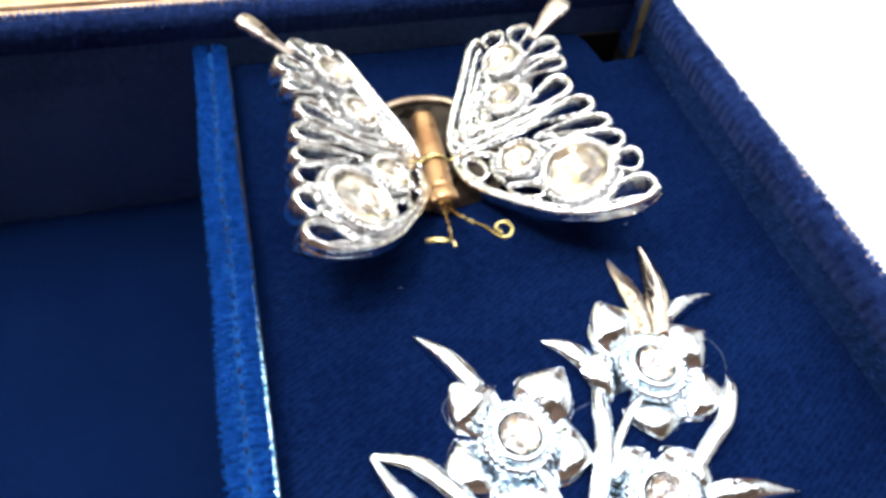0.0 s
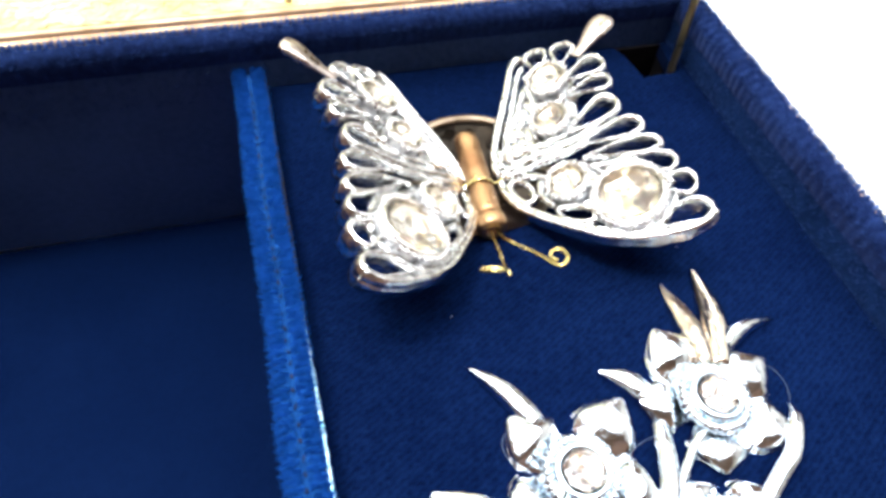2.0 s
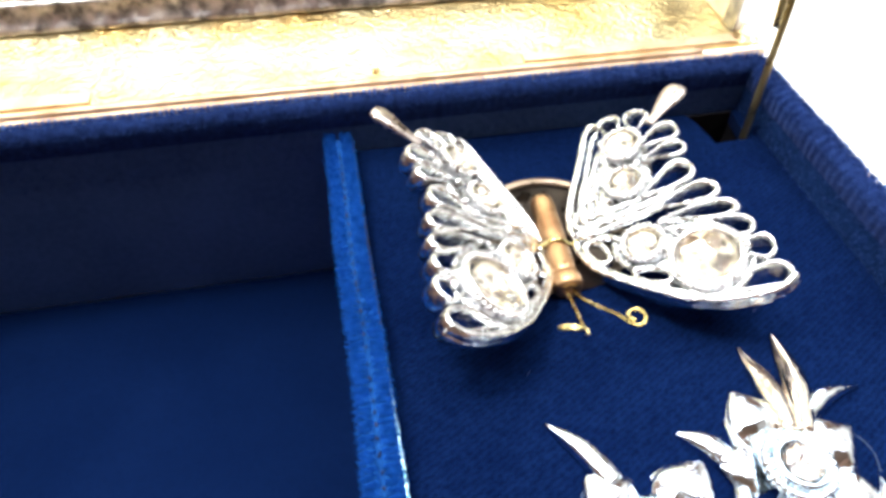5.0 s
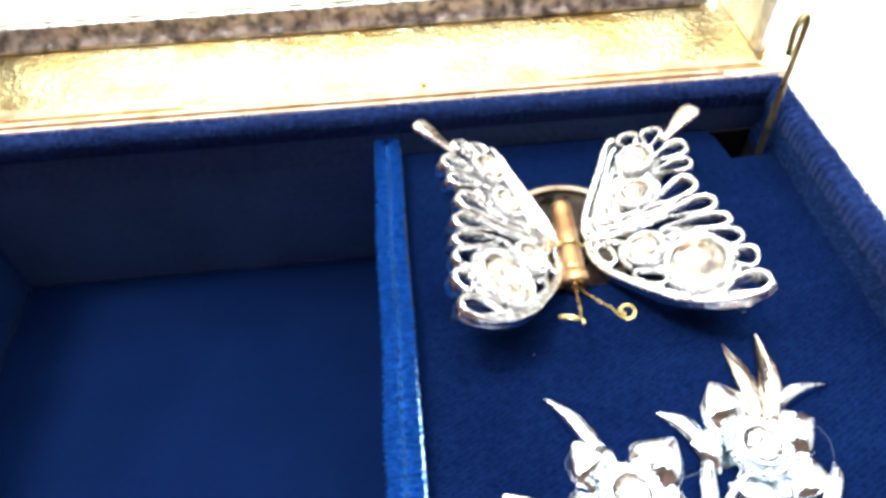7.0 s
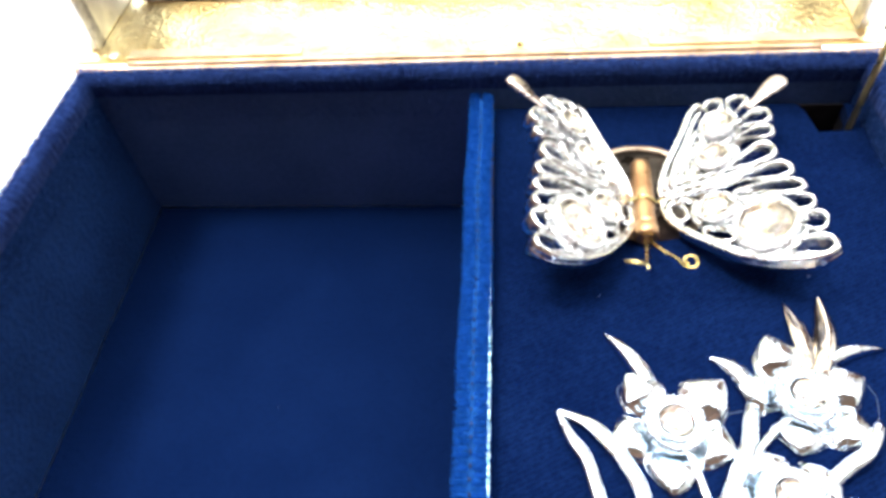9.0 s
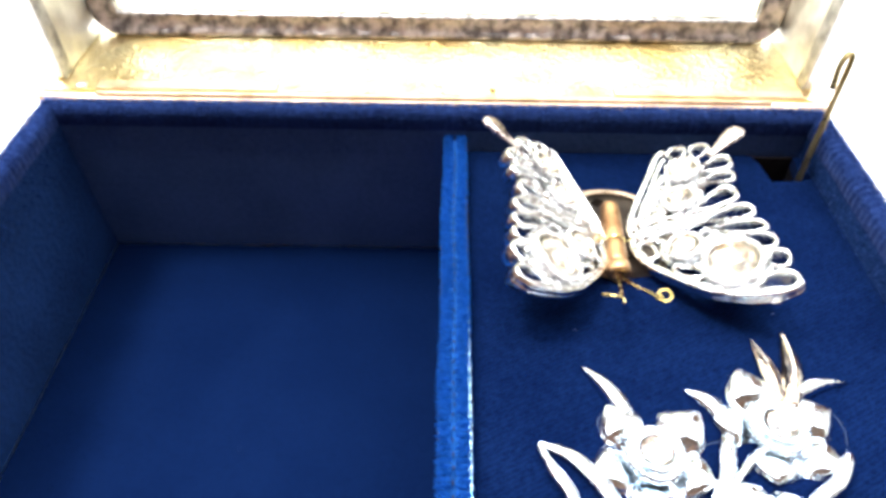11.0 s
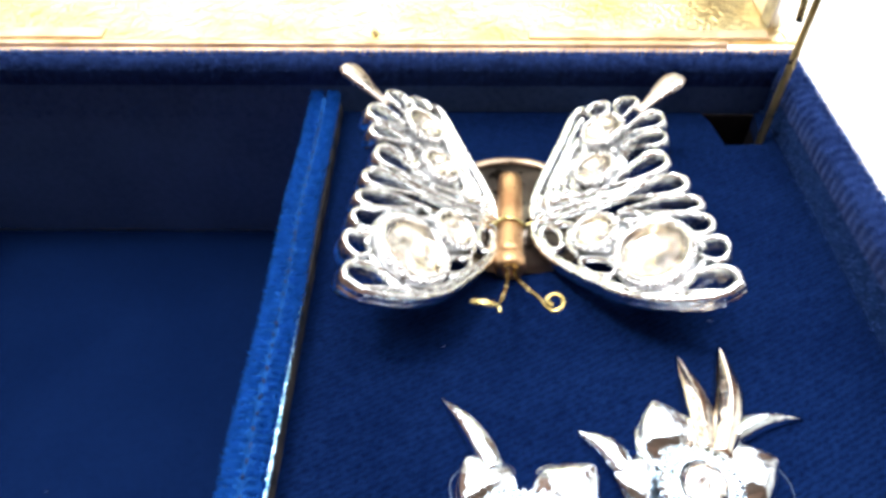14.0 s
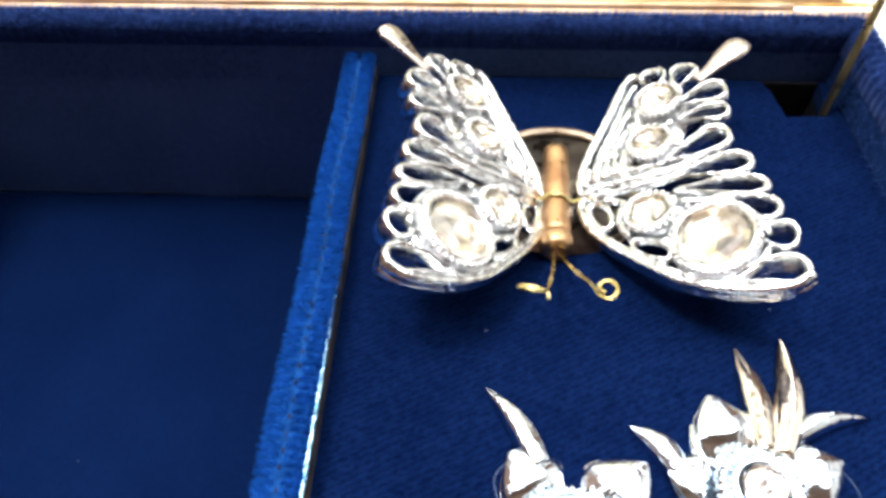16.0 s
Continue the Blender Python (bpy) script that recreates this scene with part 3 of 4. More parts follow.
def lever():
    """A flat strip that leans out of the slot and curls over into a hook."""
    bm = bmesh.new()
    a, b = Vector((14.80, -1.38, -2.2)), Vector((15.105, -0.625, 1.38))
    d = (b - a).normalized()
    s = Vector((-0.9, -0.42, 0))
    s = (s - d * d.dot(s)).normalized()
    line = [a.lerp(b, i / 24) for i in range(25)]
    for k in range(1, 19):
        ang = math.pi * k / 18
        line.append(b + s * (0.13 - 0.13 * math.cos(ang)) + d * (0.24 * math.sin(ang) - 0.10 * k / 18))
    line += [line[-1] - d * (0.09 * k) - s * (0.015 * k) for k in range(1, 5)]
    tube(bm, line, 0.13, 0.055, up=s)
    part("lever", bm, LEVER_METAL, box, "flat brass stop lever ending in a hook")


lever()

# ---- the butterfly on its mechanism ----
butterfly = thing("butterfly_ornament", (WELL[0], WELL[1], SHALLOW), "silver filigree butterfly with clear stones on a brass body", "butterfly ornament")


def stone_shape(bm, c, r, turn):
    """A cut stone: flat table, sloping crown, pointed pavilion."""
    lathe(bm, [(0.02 * r, -0.50 * r), (r * 0.55, -0.26 * r), (r, -0.02 * r), (r, 0.05 * r), (r * 0.82, 0.22 * r), (r * 0.62, 0.32 * r)], 10, c, turn)


def foil_shape(bm, c, r, turn):
    """The faceted foil that backs the stone, each facet at a slightly different tilt."""
    rows = []
    for f, h, j in ((1.03, -0.03, 0.0), (0.74, -0.13, 0.08), (0.34, -0.20, 0.09), (0.03, -0.33, 0.0), (0.03, -0.55, 0.0), (0.6, -0.46, 0.0), (1.05, -0.10, 0.0)):
        row = []
        for k in range(7):
            a = 2 * math.pi * (k + (0.5 if f == 0.74 else 0)) / 7
            q = Vector((r * f * math.cos(a), r * f * math.sin(a), r * (h + random.uniform(-j, j))))
            row.append(Vector(c) + turn @ q)
        rows.append(row)
    grid(bm, rows, False, True)
    bmesh.ops.triangulate(bm, faces=bm.faces)
    bmesh.ops.split_edges(bm, edges=bm.edges)


def setting_shape(bm, c, r, turn):
    """Cup under a stone."""
    lathe(bm, [(r * 0.5, -0.72 * r), (r * 1.12, -0.1), (r * 1.14, 0.03), (r * 1.02, 0.05), (r * 1.015, -0.04), (r * 1.06, -0.08), (r * 0.6, -0.64 * r)], 24, c, turn)


def collar_shape(bm, c, r, turn):
    """A thin rounded ring that holds the stone, open in the middle."""
    rows = []
    for f, h in ((1.02, 0.0), (1.0, 0.05), (0.96, 0.065), (0.92, 0.05), (0.905, 0.0), (0.93, -0.05), (0.98, -0.05)):
        rows.append([Vector(c) + turn @ Vector((r * f * math.cos(a), r * f * math.sin(a), h)) for a in (2 * math.pi * k / 36 for k in range(36))])
    grid(bm, rows, True, True)


def bead_mesh():
    bm = bmesh.new()
    ball(bm, (0, 0, 0), 1.0)
    bmesh.ops.scale(bm, vec=(C, C, C), verts=bm.verts)
    me = bpy.data.meshes.new("bead")
    bm.to_mesh(me)
    bm.free()
    for p in me.polygons:
        p.use_smooth = True
    me.materials.append(SILVER)
    return me


BEAD = bead_mesh()


def bead_ring(parent, c, r, turn, beads, bead, h=0.03):
    """Beads round a stone, all on one mesh."""
    for k in range(beads):
        a = 2 * math.pi * k / beads
        q = Vector(c) + turn @ Vector((r * math.cos(a), r * math.sin(a), h + 0.008 * random.random()))
        ob = new("bead", BEAD)
        ob.parent = parent
        ob.matrix_parent_inverse = parent.matrix_world.inverted()
        ob.matrix_world = Matrix.Translation(q * C) @ Matrix.Scale(bead * (0.92 + 0.16 * random.random()), 4)


# filigree of one wing: u outward from the body, v towards the head
WING_EDGE = [(0.10, 1.82), (0.11, 1.58), (0.30, 1.18), (0.53, 0.82), (0.76, 0.44), (0.92, 0.18), (1.06, 0.08), (1.17, 0.20)]
WING_INNER = [(0.26, 1.62), (0.42, 1.26), (0.64, 0.90), (0.86, 0.52), (1.00, 0.30), (1.08, 0.26)]
WING_HEM = [(0.12, 1.88), (0.07, 2.08), (0.14, 2.36), (0.30, 2.62), (0.50, 2.88), (0.72, 3.12), (0.98, 3.38), (1.28, 3.57), (1.54, 3.67), (1.78, 3.73), (2.02, 3.74), (2.20, 3.66)]
WING_LOOPS = [((1.28, 0.52), (1.32, 0.06), 0.34), ((1.56, 0.58), (1.73, 0.21), 0.36), ((1.50, 0.88), (2.09, 0.79), 0.36), ((1.46, 1.12), (2.04, 1.20), 0.29), ((1.20, 1.72), (1.95, 1.55), 0.40),
              ((1.24, 1.97), (2.08, 2.07), 0.33), ((1.26, 2.20), (2.14, 2.47), 0.29), ((1.58, 2.46), (2.15, 2.85), 0.33), ((1.76, 3.02), (2.22, 3.20), 0.37), ((1.42, 3.52), (2.22, 3.57), 0.35)]
WING_BARS = [[(0.16, 2.02), (0.18, 2.34), (0.34, 2.60), (0.56, 2.86), (0.80, 3.12), (1.06, 3.34), (1.30, 3.46)],
             [(0.12, 1.82), (0.45, 1.80), (0.90, 1.85), (1.34, 1.85), (1.70, 1.76), (1.88, 1.72)], [(0.16, 1.90), (0.60, 1.94), (1.00, 1.97), (1.34, 2.00)],
             [(0.94, 0.66), (0.72, 0.98), (0.52, 1.22), (0.38, 1.40)], [(0.84, 1.02), (0.66, 1.22), (0.54, 1.40)],
             [(0.28, 1.62), (0.55, 1.66), (0.85, 1.70), (1.16, 1.74)], [(0.56, 2.22), (0.50, 2.42), (0.60, 2.66)], [(0.30, 2.02), (0.52, 2.08), (0.66, 2.22)],
             [(0.60, 2.72), (0.82, 2.80), (0.98, 2.96), (0.94, 3.10), (0.76, 3.02), (0.62, 2.88), (0.60, 2.72)],
             [(1.10, 2.30), (1.24, 2.38), (1.40, 2.44), (1.60, 2.50), (1.78, 2.62), (1.92, 2.86), (1.97, 3.10)], [(1.02, 3.30), (1.24, 3.50), (1.50, 3.56), (1.76, 3.44), (1.92, 3.26)]]
# hinge-side fan of cut ribs
WING_BARS += [[(0.20 + 0.11 * k, 1.72 - 0.015 * k), (0.22 + 0.14 * k, 1.56 - 0.07 * k), (0.27 + 0.15 * k, 1.46 - 0.12 * k)] for k in range(4)]
WING_RING = [(0.20, 2.02), (0.34, 2.06), (0.42, 2.22), (0.40, 2.42), (0.28, 2.40), (0.19, 2.20)]
WING_STONES = [("stone", 1.29, 0.75, 0.255, 24), ("stone", 1.06, 1.42, 0.235, 22), ("stone", 0.87, 2.46, 0.245, 23), ("large_stone", 1.45, 3.03, 0.42, 36)]
WING_STUDS = [(0.60, 1.56, 0.07), (0.78, 1.52, 0.06), (1.12, 2.66, 0.06), (0.62, 2.54, 0.05), (1.34, 1.12, 0.07), (1.34, 1.50, 0.06), (1.05, 3.22, 0.05), (1.20, 2.22, 0.05)]
# cast plates that carry the stones, one for each half of the wing
WING_PLATES = [[(0.16, 1.76), (0.34, 1.40), (0.62, 1.02), (0.86, 0.66), (1.02, 0.44), (1.24, 0.42), (1.52, 0.56), (1.60, 0.86), (1.54, 1.12), (1.42, 1.46), (1.30, 1.78), (0.60, 1.84)],
               [(0.56, 2.16), (0.90, 2.06), (1.26, 2.22), (1.66, 2.54), (1.90, 2.92), (1.88, 3.26), (1.62, 3.50), (1.25, 3.48), (1.02, 3.26), (0.94, 2.86), (0.62, 2.66)]]
HINGE = Vector((10.953, -1.154, -0.78))
HEAD, SIDE, UP = Vector((0.0338, -0.9994, -0.0075)), Vector((0.9994, 0.0338, 0)), Vector((0.0003, -0.0075, 1))


def inside(p, poly):
    """Whether p lies within the outline."""
    hit = False
    for (ax, ay), (bx, by) in zip(poly, poly[1:] + poly[:1]):
        if (ay > p[1]) != (by > p[1]) and p[0] < ax + (p[1] - ay) * (bx - ax) / (by - ay):
            hit = not hit
    return hit


def wing(side, lift):
    out = SIDE * (side * math.cos(lift)) + UP * math.sin(lift)
    top = UP * math.cos(lift) - SIDE * (side * math.sin(lift))
    base = HINGE + SIDE * (side * 0.191)
    turn = Matrix((out, HEAD * 1.0, top)).transposed()

    def at(u, v, h=0.0):
        return base + out * u + HEAD * v + top * (h + 0.05 * math.sin(u * 1.3))

    bm = bmesh.new()
    tube(bm, smooth_line([at(*p) for p in WING_EDGE], 5), 0.12, 0.24, top)
    tube(bm, smooth_line([at(*p) for p in WING_INNER], 5), 0.08, 0.14, top)
    tube(bm, smooth_line([at(*p, 0.02) for p in WING_HEM], 5), 0.12, 0.20, top)
    tube(bm, smooth_line([at(*p, -0.07) for p in WING_HEM[1:]], 5), 0.13, 0.16, top)
    for plate in WING_PLATES:
        pl = smooth_line([(u, v, 0) for u, v in plate], 4, True)
        cen = sum(pl, Vector()) / len(pl)
        ring0 = [at(p.x, p.y, -0.14) for p in pl]
        ring1 = [at(p.x, p.y, -0.02) for p in pl]
        ring2 = [at(*(p.lerp(cen, 0.25)).xy, 0.0 + 0.02 * math.sin(9 * p.x + 7 * p.y)) for p in pl]
        ring3 = [at(*(p.lerp(cen, 0.6)).xy, -0.01 + 0.02 * math.sin(11 * p.x - 5 * p.y)) for p in pl]
        vs = grid(bm, [ring0, ring1, ring2, ring3], False, True)
        bm.faces.new(vs[0])
        bm.faces.new(vs[-1])
    rr = random.Random(21)
    for k in range(150):
        # granulation between the stones
        u, v = rr.uniform(0.15, 1.8), rr.uniform(0.3, 3.5)
        if any((u - s[1]) ** 2 + (v - s[2]) ** 2 < (s[3] + 0.06) ** 2 for s in WING_STONES) or not any(inside((u, v), pl) for pl in WING_PLATES):
            continue
        ball(bm, at(u, v, 0.04), rr.uniform(0.022, 0.055))
    for line in WING_BARS:
        tube(bm, smooth_line([at(*p) for p in line], 4), 0.095, 0.20, top)
    tube(bm, smooth_line([at(*p) for p in WING_RING], 4, True), 0.085, 0.16, top, True)
    for u, v, r in WING_STUDS:
        ball(bm, at(u, v, 0.05), r)
    w_ob = part("wing", bm, SILVER_CAST, butterfly, "openwork silver wing with scalloped loops")
    for a, b, w in WING_LOOPS:
        a, b = Vector(a), Vector(b)
        d = (b - a)
        s = Vector((-d.y, d.x)).normalized()
        shape = [(0.0, 0.10), (0.35, 0.62), (0.72, 1.0), (0.93, 0.72), (1.0, 0.0), (0.93, -0.72), (0.72, -1.0), (0.35, -0.62), (0.0, -0.10)]
        rim = smooth_line([(*(a + d * f + s * (w / 2 * g)), 0) for f, g in shape], 4, True)
        # a cast ring whose walls slope inwards to a narrow opening
        deep = 0.43
        rows = []
        for k, h in ((0.06, -0.20), (-0.07, -0.06), (-0.10, 0.03), (-0.06, 0.08), (0.04, 0.105), (0.17, 0.10), (0.27, 0.075), (0.34, 0.01), (0.38, -0.09), (deep, -0.18), (deep - 0.1, -0.22)):
            row = []
            for p in rim:
                f = min(max((Vector(p.xy) - a).dot(d) / d.length_squared, 0), 1)
                q = a + d * (0.30 + 0.42 * f)
                e = Vector(p.xy).lerp(q, k)
                row.append(at(e.x, e.y, h + 0.015 * math.cos(7 * p.x) + 0.012 * noise.noise(Vector((e.x * 9, e.y * 9, h * 20)))))
            rows.append(row)
        lp = bmesh.new()
        grid(lp, rows, True, True)
        part("scallop_loop", lp, SILVER_LOOP, w_ob)
    # the paddle-shaped tail
    tl = [(1.80, 0.52, 0.16), (1.93, 0.44, 0.17), (2.07, 0.35, 0.24), (2.22, 0.25, 0.34), (2.37, 0.15, 0.37), (2.46, 0.09, 0.26)]
    pts = smooth_line([at(u, v, 0.05) for u, v, w in tl], 4)
    ws = smooth_line([(w, 0, 0) for u, v, w in tl], 4)
    tm = bmesh.new()
    tube(tm, pts, 1.0, 0.42, top, taper=[max(q.x, 0.03) for q in ws], sides=10)
    part("tail", tm, TAIL_METAL, w_ob, "plain paddle-shaped warm grey tail")
    for name, u, v, r, beads in WING_STONES:
        s = bmesh.new()
        setting_shape(s, at(u, v, 0.12), r, turn)
        part("setting", s, SILVER_RECESS, w_ob, "silver stone setting, recess shade in its tone")
        bead_ring(w_ob, at(u, v, 0.13), r + 0.030, turn, beads, 0.034)
        co = bmesh.new()
        collar_shape(co, at(u, v, 0.14), r, turn)
        part("collar", co, SILVER, w_ob, "thin silver collar round the stone")
        g = bmesh.new()
        stone_shape(g, at(u, v, 0.145), r * 0.92, turn)
        part(name, g, CRYSTAL, w_ob, "clear faceted crystal", smooth=False)
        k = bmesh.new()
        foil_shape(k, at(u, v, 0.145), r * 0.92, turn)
        part("foil_back", k, FOIL, w_ob, "warm foil, reflections in its facet tones", smooth=False)


wing(1, radians(26))
wing(-1, radians(33))


def body():
    a, b = Vector((11.00, -2.16, -0.62)), Vector((10.905, -3.86, -0.66))
    d = (b - a).normalized()
    x = d.cross(Vector((0, 0, 1))).normalized()
    turn = Matrix((x, d.cross(x), d)).transposed()
    L = (b - a).length
    bm = bmesh.new()
    lathe(bm, [(0.02, 0.0), (0.10, 0.02), (0.155, 0.08), (0.17, 0.18), (0.172, 0.86), (0.166, 0.94), (0.166, 1.02), (0.172, 1.06), (0.172, L - 0.3), (0.168, L - 0.2)], 28, a, turn)
    bd = part("body", bm, BRASS, butterfly, "slim worn brass tube body")
    e = bmesh.new()
    lathe(e, [(0.172, L - 0.205), (0.196, L - 0.17), (0.200, L - 0.06), (0.185, L), (0.11, L + 0.02), (0.08, L - 0.05), (0.02, L - 0.06)], 28, a, turn)
    part("end_cap", e, BRASS, bd, "turned brass end ferrule")
    w = bmesh.new()
    c = a + d * 0.98
    ring = [c + x * (0.185 * math.cos(t)) + d.cross(x) * (0.185 * math.sin(t)) + d * 0.02 * math.sin(2 * t) for t in (2 * math.pi * k / 24 for k in range(24))]
    tube(w, ring, 0.035, closed=True, up=d)
    tube(w, smooth_line([c + Vector((-0.24, 0, 0.06)), c + Vector((-0.17, 0, 0.10)), c + Vector((0.02, -0.02, 0.19)), c + Vector((0.18, -0.05, 0.09)), c + Vector((0.30, 0.0, 0.10))], 5), 0.04)
    part("hinge_wire", w, BRASS_WIRE, bd, "bent brass hinge wire")
    for pts in ([(10.87, -3.86, -0.66), (10.85, -4.10, -0.60), (10.79, -4.40, -0.42), (10.72, -4.68, -0.24), (10.68, -4.82, -0.10), (10.60, -4.90, 0.02), (10.48, -4.90, 0.04), (10.39, -4.80, -0.06), (10.45, -4.73, -0.14), (10.58, -4.76, -0.13), (10.68, -4.84, -0.09), (10.69, -4.91, -0.11)],
                [(10.95, -3.86, -0.66), (10.98, -4.05, -0.60), (11.06, -4.35, -0.40), (11.15, -4.68, -0.16), (11.20, -4.90, -0.04), (11.28, -4.96, 0.0), (11.36, -4.88, 0.02), (11.34, -4.76, 0.0), (11.25, -4.73, -0.03), (11.20, -4.80, -0.04), (11.25, -4.88, -0.02)]):
        an = bmesh.new()
        tube(an, smooth_line(pts, 5), 0.048, sides=8)
        part("antenna", an, BRASS_WIRE, butterfly, "curled brass wire antenna")


body()


def mount():
    c = (WELL[0], WELL[1], SHALLOW)
    bm = bmesh.new()
    arc = [(WELL[0] + (WELL_R - 0.05) * math.cos(t), WELL[1] + (WELL_R - 0.05) * math.sin(t), SHALLOW + 0.03) for t in (math.radians(-62 + 304 * k / 60) for k in range(61))]
    tube(bm, [Vector(p) for p in arc], 0.14, 0.09)
    part("mount_ring", bm, RING_METAL, butterfly, "dull brass ring round the well")
    w = bmesh.new()
    lathe(w, [(WELL_R - 0.02, 0.0), (WELL_R - 0.06, -0.75), (0.05, -0.78)], 48, c)
    part("well", w, DARK_METAL, butterfly, "dark metal well under the body")
    p = bmesh.new()
    add_box(p, (10.55, -3.72, SHALLOW - 0.32), (11.75, -2.2, SHALLOW - 0.26), 0.02)
    part("base_plate", p, DARK_METAL, butterfly, "dark shiny steel plate", smooth=False)
    q = bmesh.new()
    add_box(q, (10.62, -2.2, SHALLOW - 0.30), (11.46, -1.86, SHALLOW - 0.16), 0.02)
    part("bracket", q, BRASS, butterfly, "pale brass bracket", smooth=False)
    s = bmesh.new()
    lathe(s, [(0.09, 0), (0.09, 0.5)], 12, (10.98, -2.9, SHALLOW - 0.28))
    part("post", s, BRASS, butterfly)


mount()

# ---- the flower spray brooch ----
brooch = thing("flower_brooch", (11.5, -7.2, SHALLOW), "polished silver daffodil spray brooch with clear stones", "brooch")


def blade(base, tip, width, z0, z1, arch=0.15, fold=0.08, bend=0.0, wide=0.45, thick=0.035, blunt=0.35, point=0.35):
    """A pointed, folded leaf as a solid sheet whose walls run out towards the tip."""
    b, t = Vector((base[0], base[1], z0)), Vector((tip[0], tip[1], z1))
    d = t - b
    s = Vector((-d.y, d.x, 0)).normalized()
    n, m = 22, 20
    bm, rows = bmesh.new(), []
    for i in range(n + 1):
        f = i / n
        if f < wide:
            wf = blunt + (1 - blunt) * math.sin(math.pi / 2 * f / wide)
        else:
            g = (f - wide) / (1 - wide)
            wf = max(1 - point * g - (1 - point) * g ** 2.2, 0.02)
        c = b + d * f + Vector((0, 0, arch * math.sin(math.pi * f))) + s * (bend * math.sin(math.pi * f))
        top = []
        for j in range(m + 1):
            g = 2 * j / m - 1
            skirt = max(0, (abs(g) - 0.72) / 0.28)
            ripple = 0.002 * noise.noise(Vector((base[0] * 9, f * 5, g * 2)))
            top.append(c + s * (g * width / 2 * wf) + Vector((0, 0, wf * (fold * (1 - abs(g)) - 0.045 * g * g - 0.035 * skirt ** 1.4) + ripple)))
        low = Vector((0, 0, -thick * (0.25 + 0.75 * min(1, wf * 1.6))))
        side = s * min(0.020, width * wf * 0.12)
        rows.append(top + [top[-1] + low + side, top[0] + low - side])
    vs = grid(bm, rows, False, True)
    bm.faces.new(vs[0][::-1])
    bm.faces.new(vs[-1])
    for e in bm.edges:
        if e.calc_face_angle(0) > radians(55):
            e.smooth = False
    return bm


def polar(c, deg, r):
    return (c[0] + r * math.cos(radians(deg)), c[1] + r * math.sin(radians(deg)))


def petal_shape(c, z, deg, r, w):
    """A cast petal: a narrow steep foot at the cup, a domed back with an ogee tip and a thin flange round its edge."""
    b, t = Vector((*polar(c, deg, 0.22), z)), Vector((*polar(c, deg, r), z))
    d = t - b
    s = Vector((-d.y, d.x, 0)).normalized()
    rows, n, m = [], 26, 48
    for i in range(n + 1):
        f = i / n
        g = (f - 0.46) / 0.54
        wf = 0.52 + 0.48 * math.sin(math.pi / 2 * f / 0.46) if f < 0.46 else max((1 - g ** 2.0) * (1 - 0.20 * g) + 0.05 * g, 0.03)
        k = min(max((f - 0.18) / 0.34, 0), 1)
        foot = -0.10 * (1 - k * k * (3 - 2 * k)) - 0.06 * max(0, (f - 0.55) / 0.45) ** 2
        row = []
        for j in range(m + 1):
            a = 2 * j / m - 1
            a = a * (1.35 - 0.35 * a * a)
            e = max(0, (abs(a) - 0.86) / 0.14)
            drop = -0.085 * min(abs(a) / 0.86, 1) ** 2.4 * wf - 0.055 * (1 - (1 - e) ** 1.7) * min(1, wf * 1.4)
            grain = 0.0022 * noise.noise(Vector((deg, f * 2.0, a * 2)))
            # fine chased lines that run out from the cup
            grain += 0.0030 * math.sin(38 * a + 2 * noise.noise(Vector((deg, f * 3, a)))) * max(0, 1 - f / 0.62)
            row.append(b + d * f + s * (a * (w / 2 + 0.03) * wf) + Vector((0, 0, foot + drop + grain)))
        rows.append(row)
    bm = bmesh.new()
    under = [[p - Vector((0, 0, 0.03)) for p in row] for row in rows]
    vs = grid(bm, [top + bot[::-1] for top, bot in zip(rows, under)], False, True)
    bm.faces.new(vs[0][::-1])
    bm.faces.new(vs[-1])
    return bm


def frill_shape(c, z, waves, seed):
    """The ruffled trumpet rim of a daffodil: a fluted flange that rolls outwards."""
    bm, rows, steps = bmesh.new(), [], waves * 6
    for r, h, amp in ((0.26, -0.16, 0.0), (0.36, -0.13, 0.004), (0.40, -0.09, 0.010), (0.415, -0.06, 0.014), (0.405, -0.035, 0.014), (0.375, -0.005, 0.012), (0.345, 0.008, 0.010), (0.325, -0.008, 0.008), (0.29, -0.03, 0.004), (0.26, -0.05, 0.0)):
        row = []
        for k in range(steps):
            a = 2 * math.pi * k / steps
            wob = math.cos(waves * a + 1.3 * noise.noise(Vector((3 * math.cos(a), 3 * math.sin(a), seed))))
            rr = r + amp * (0.8 * wob + 0.7 * noise.noise(Vector((9 * math.cos(a), 9 * math.sin(a), seed + r))))
            row.append(Vector((c[0] + rr * math.cos(a), c[1] + rr * math.sin(a), z + h + 0.9 * amp * wob)))
        rows.append(row)
    grid(bm, rows, False, True)
    return bm


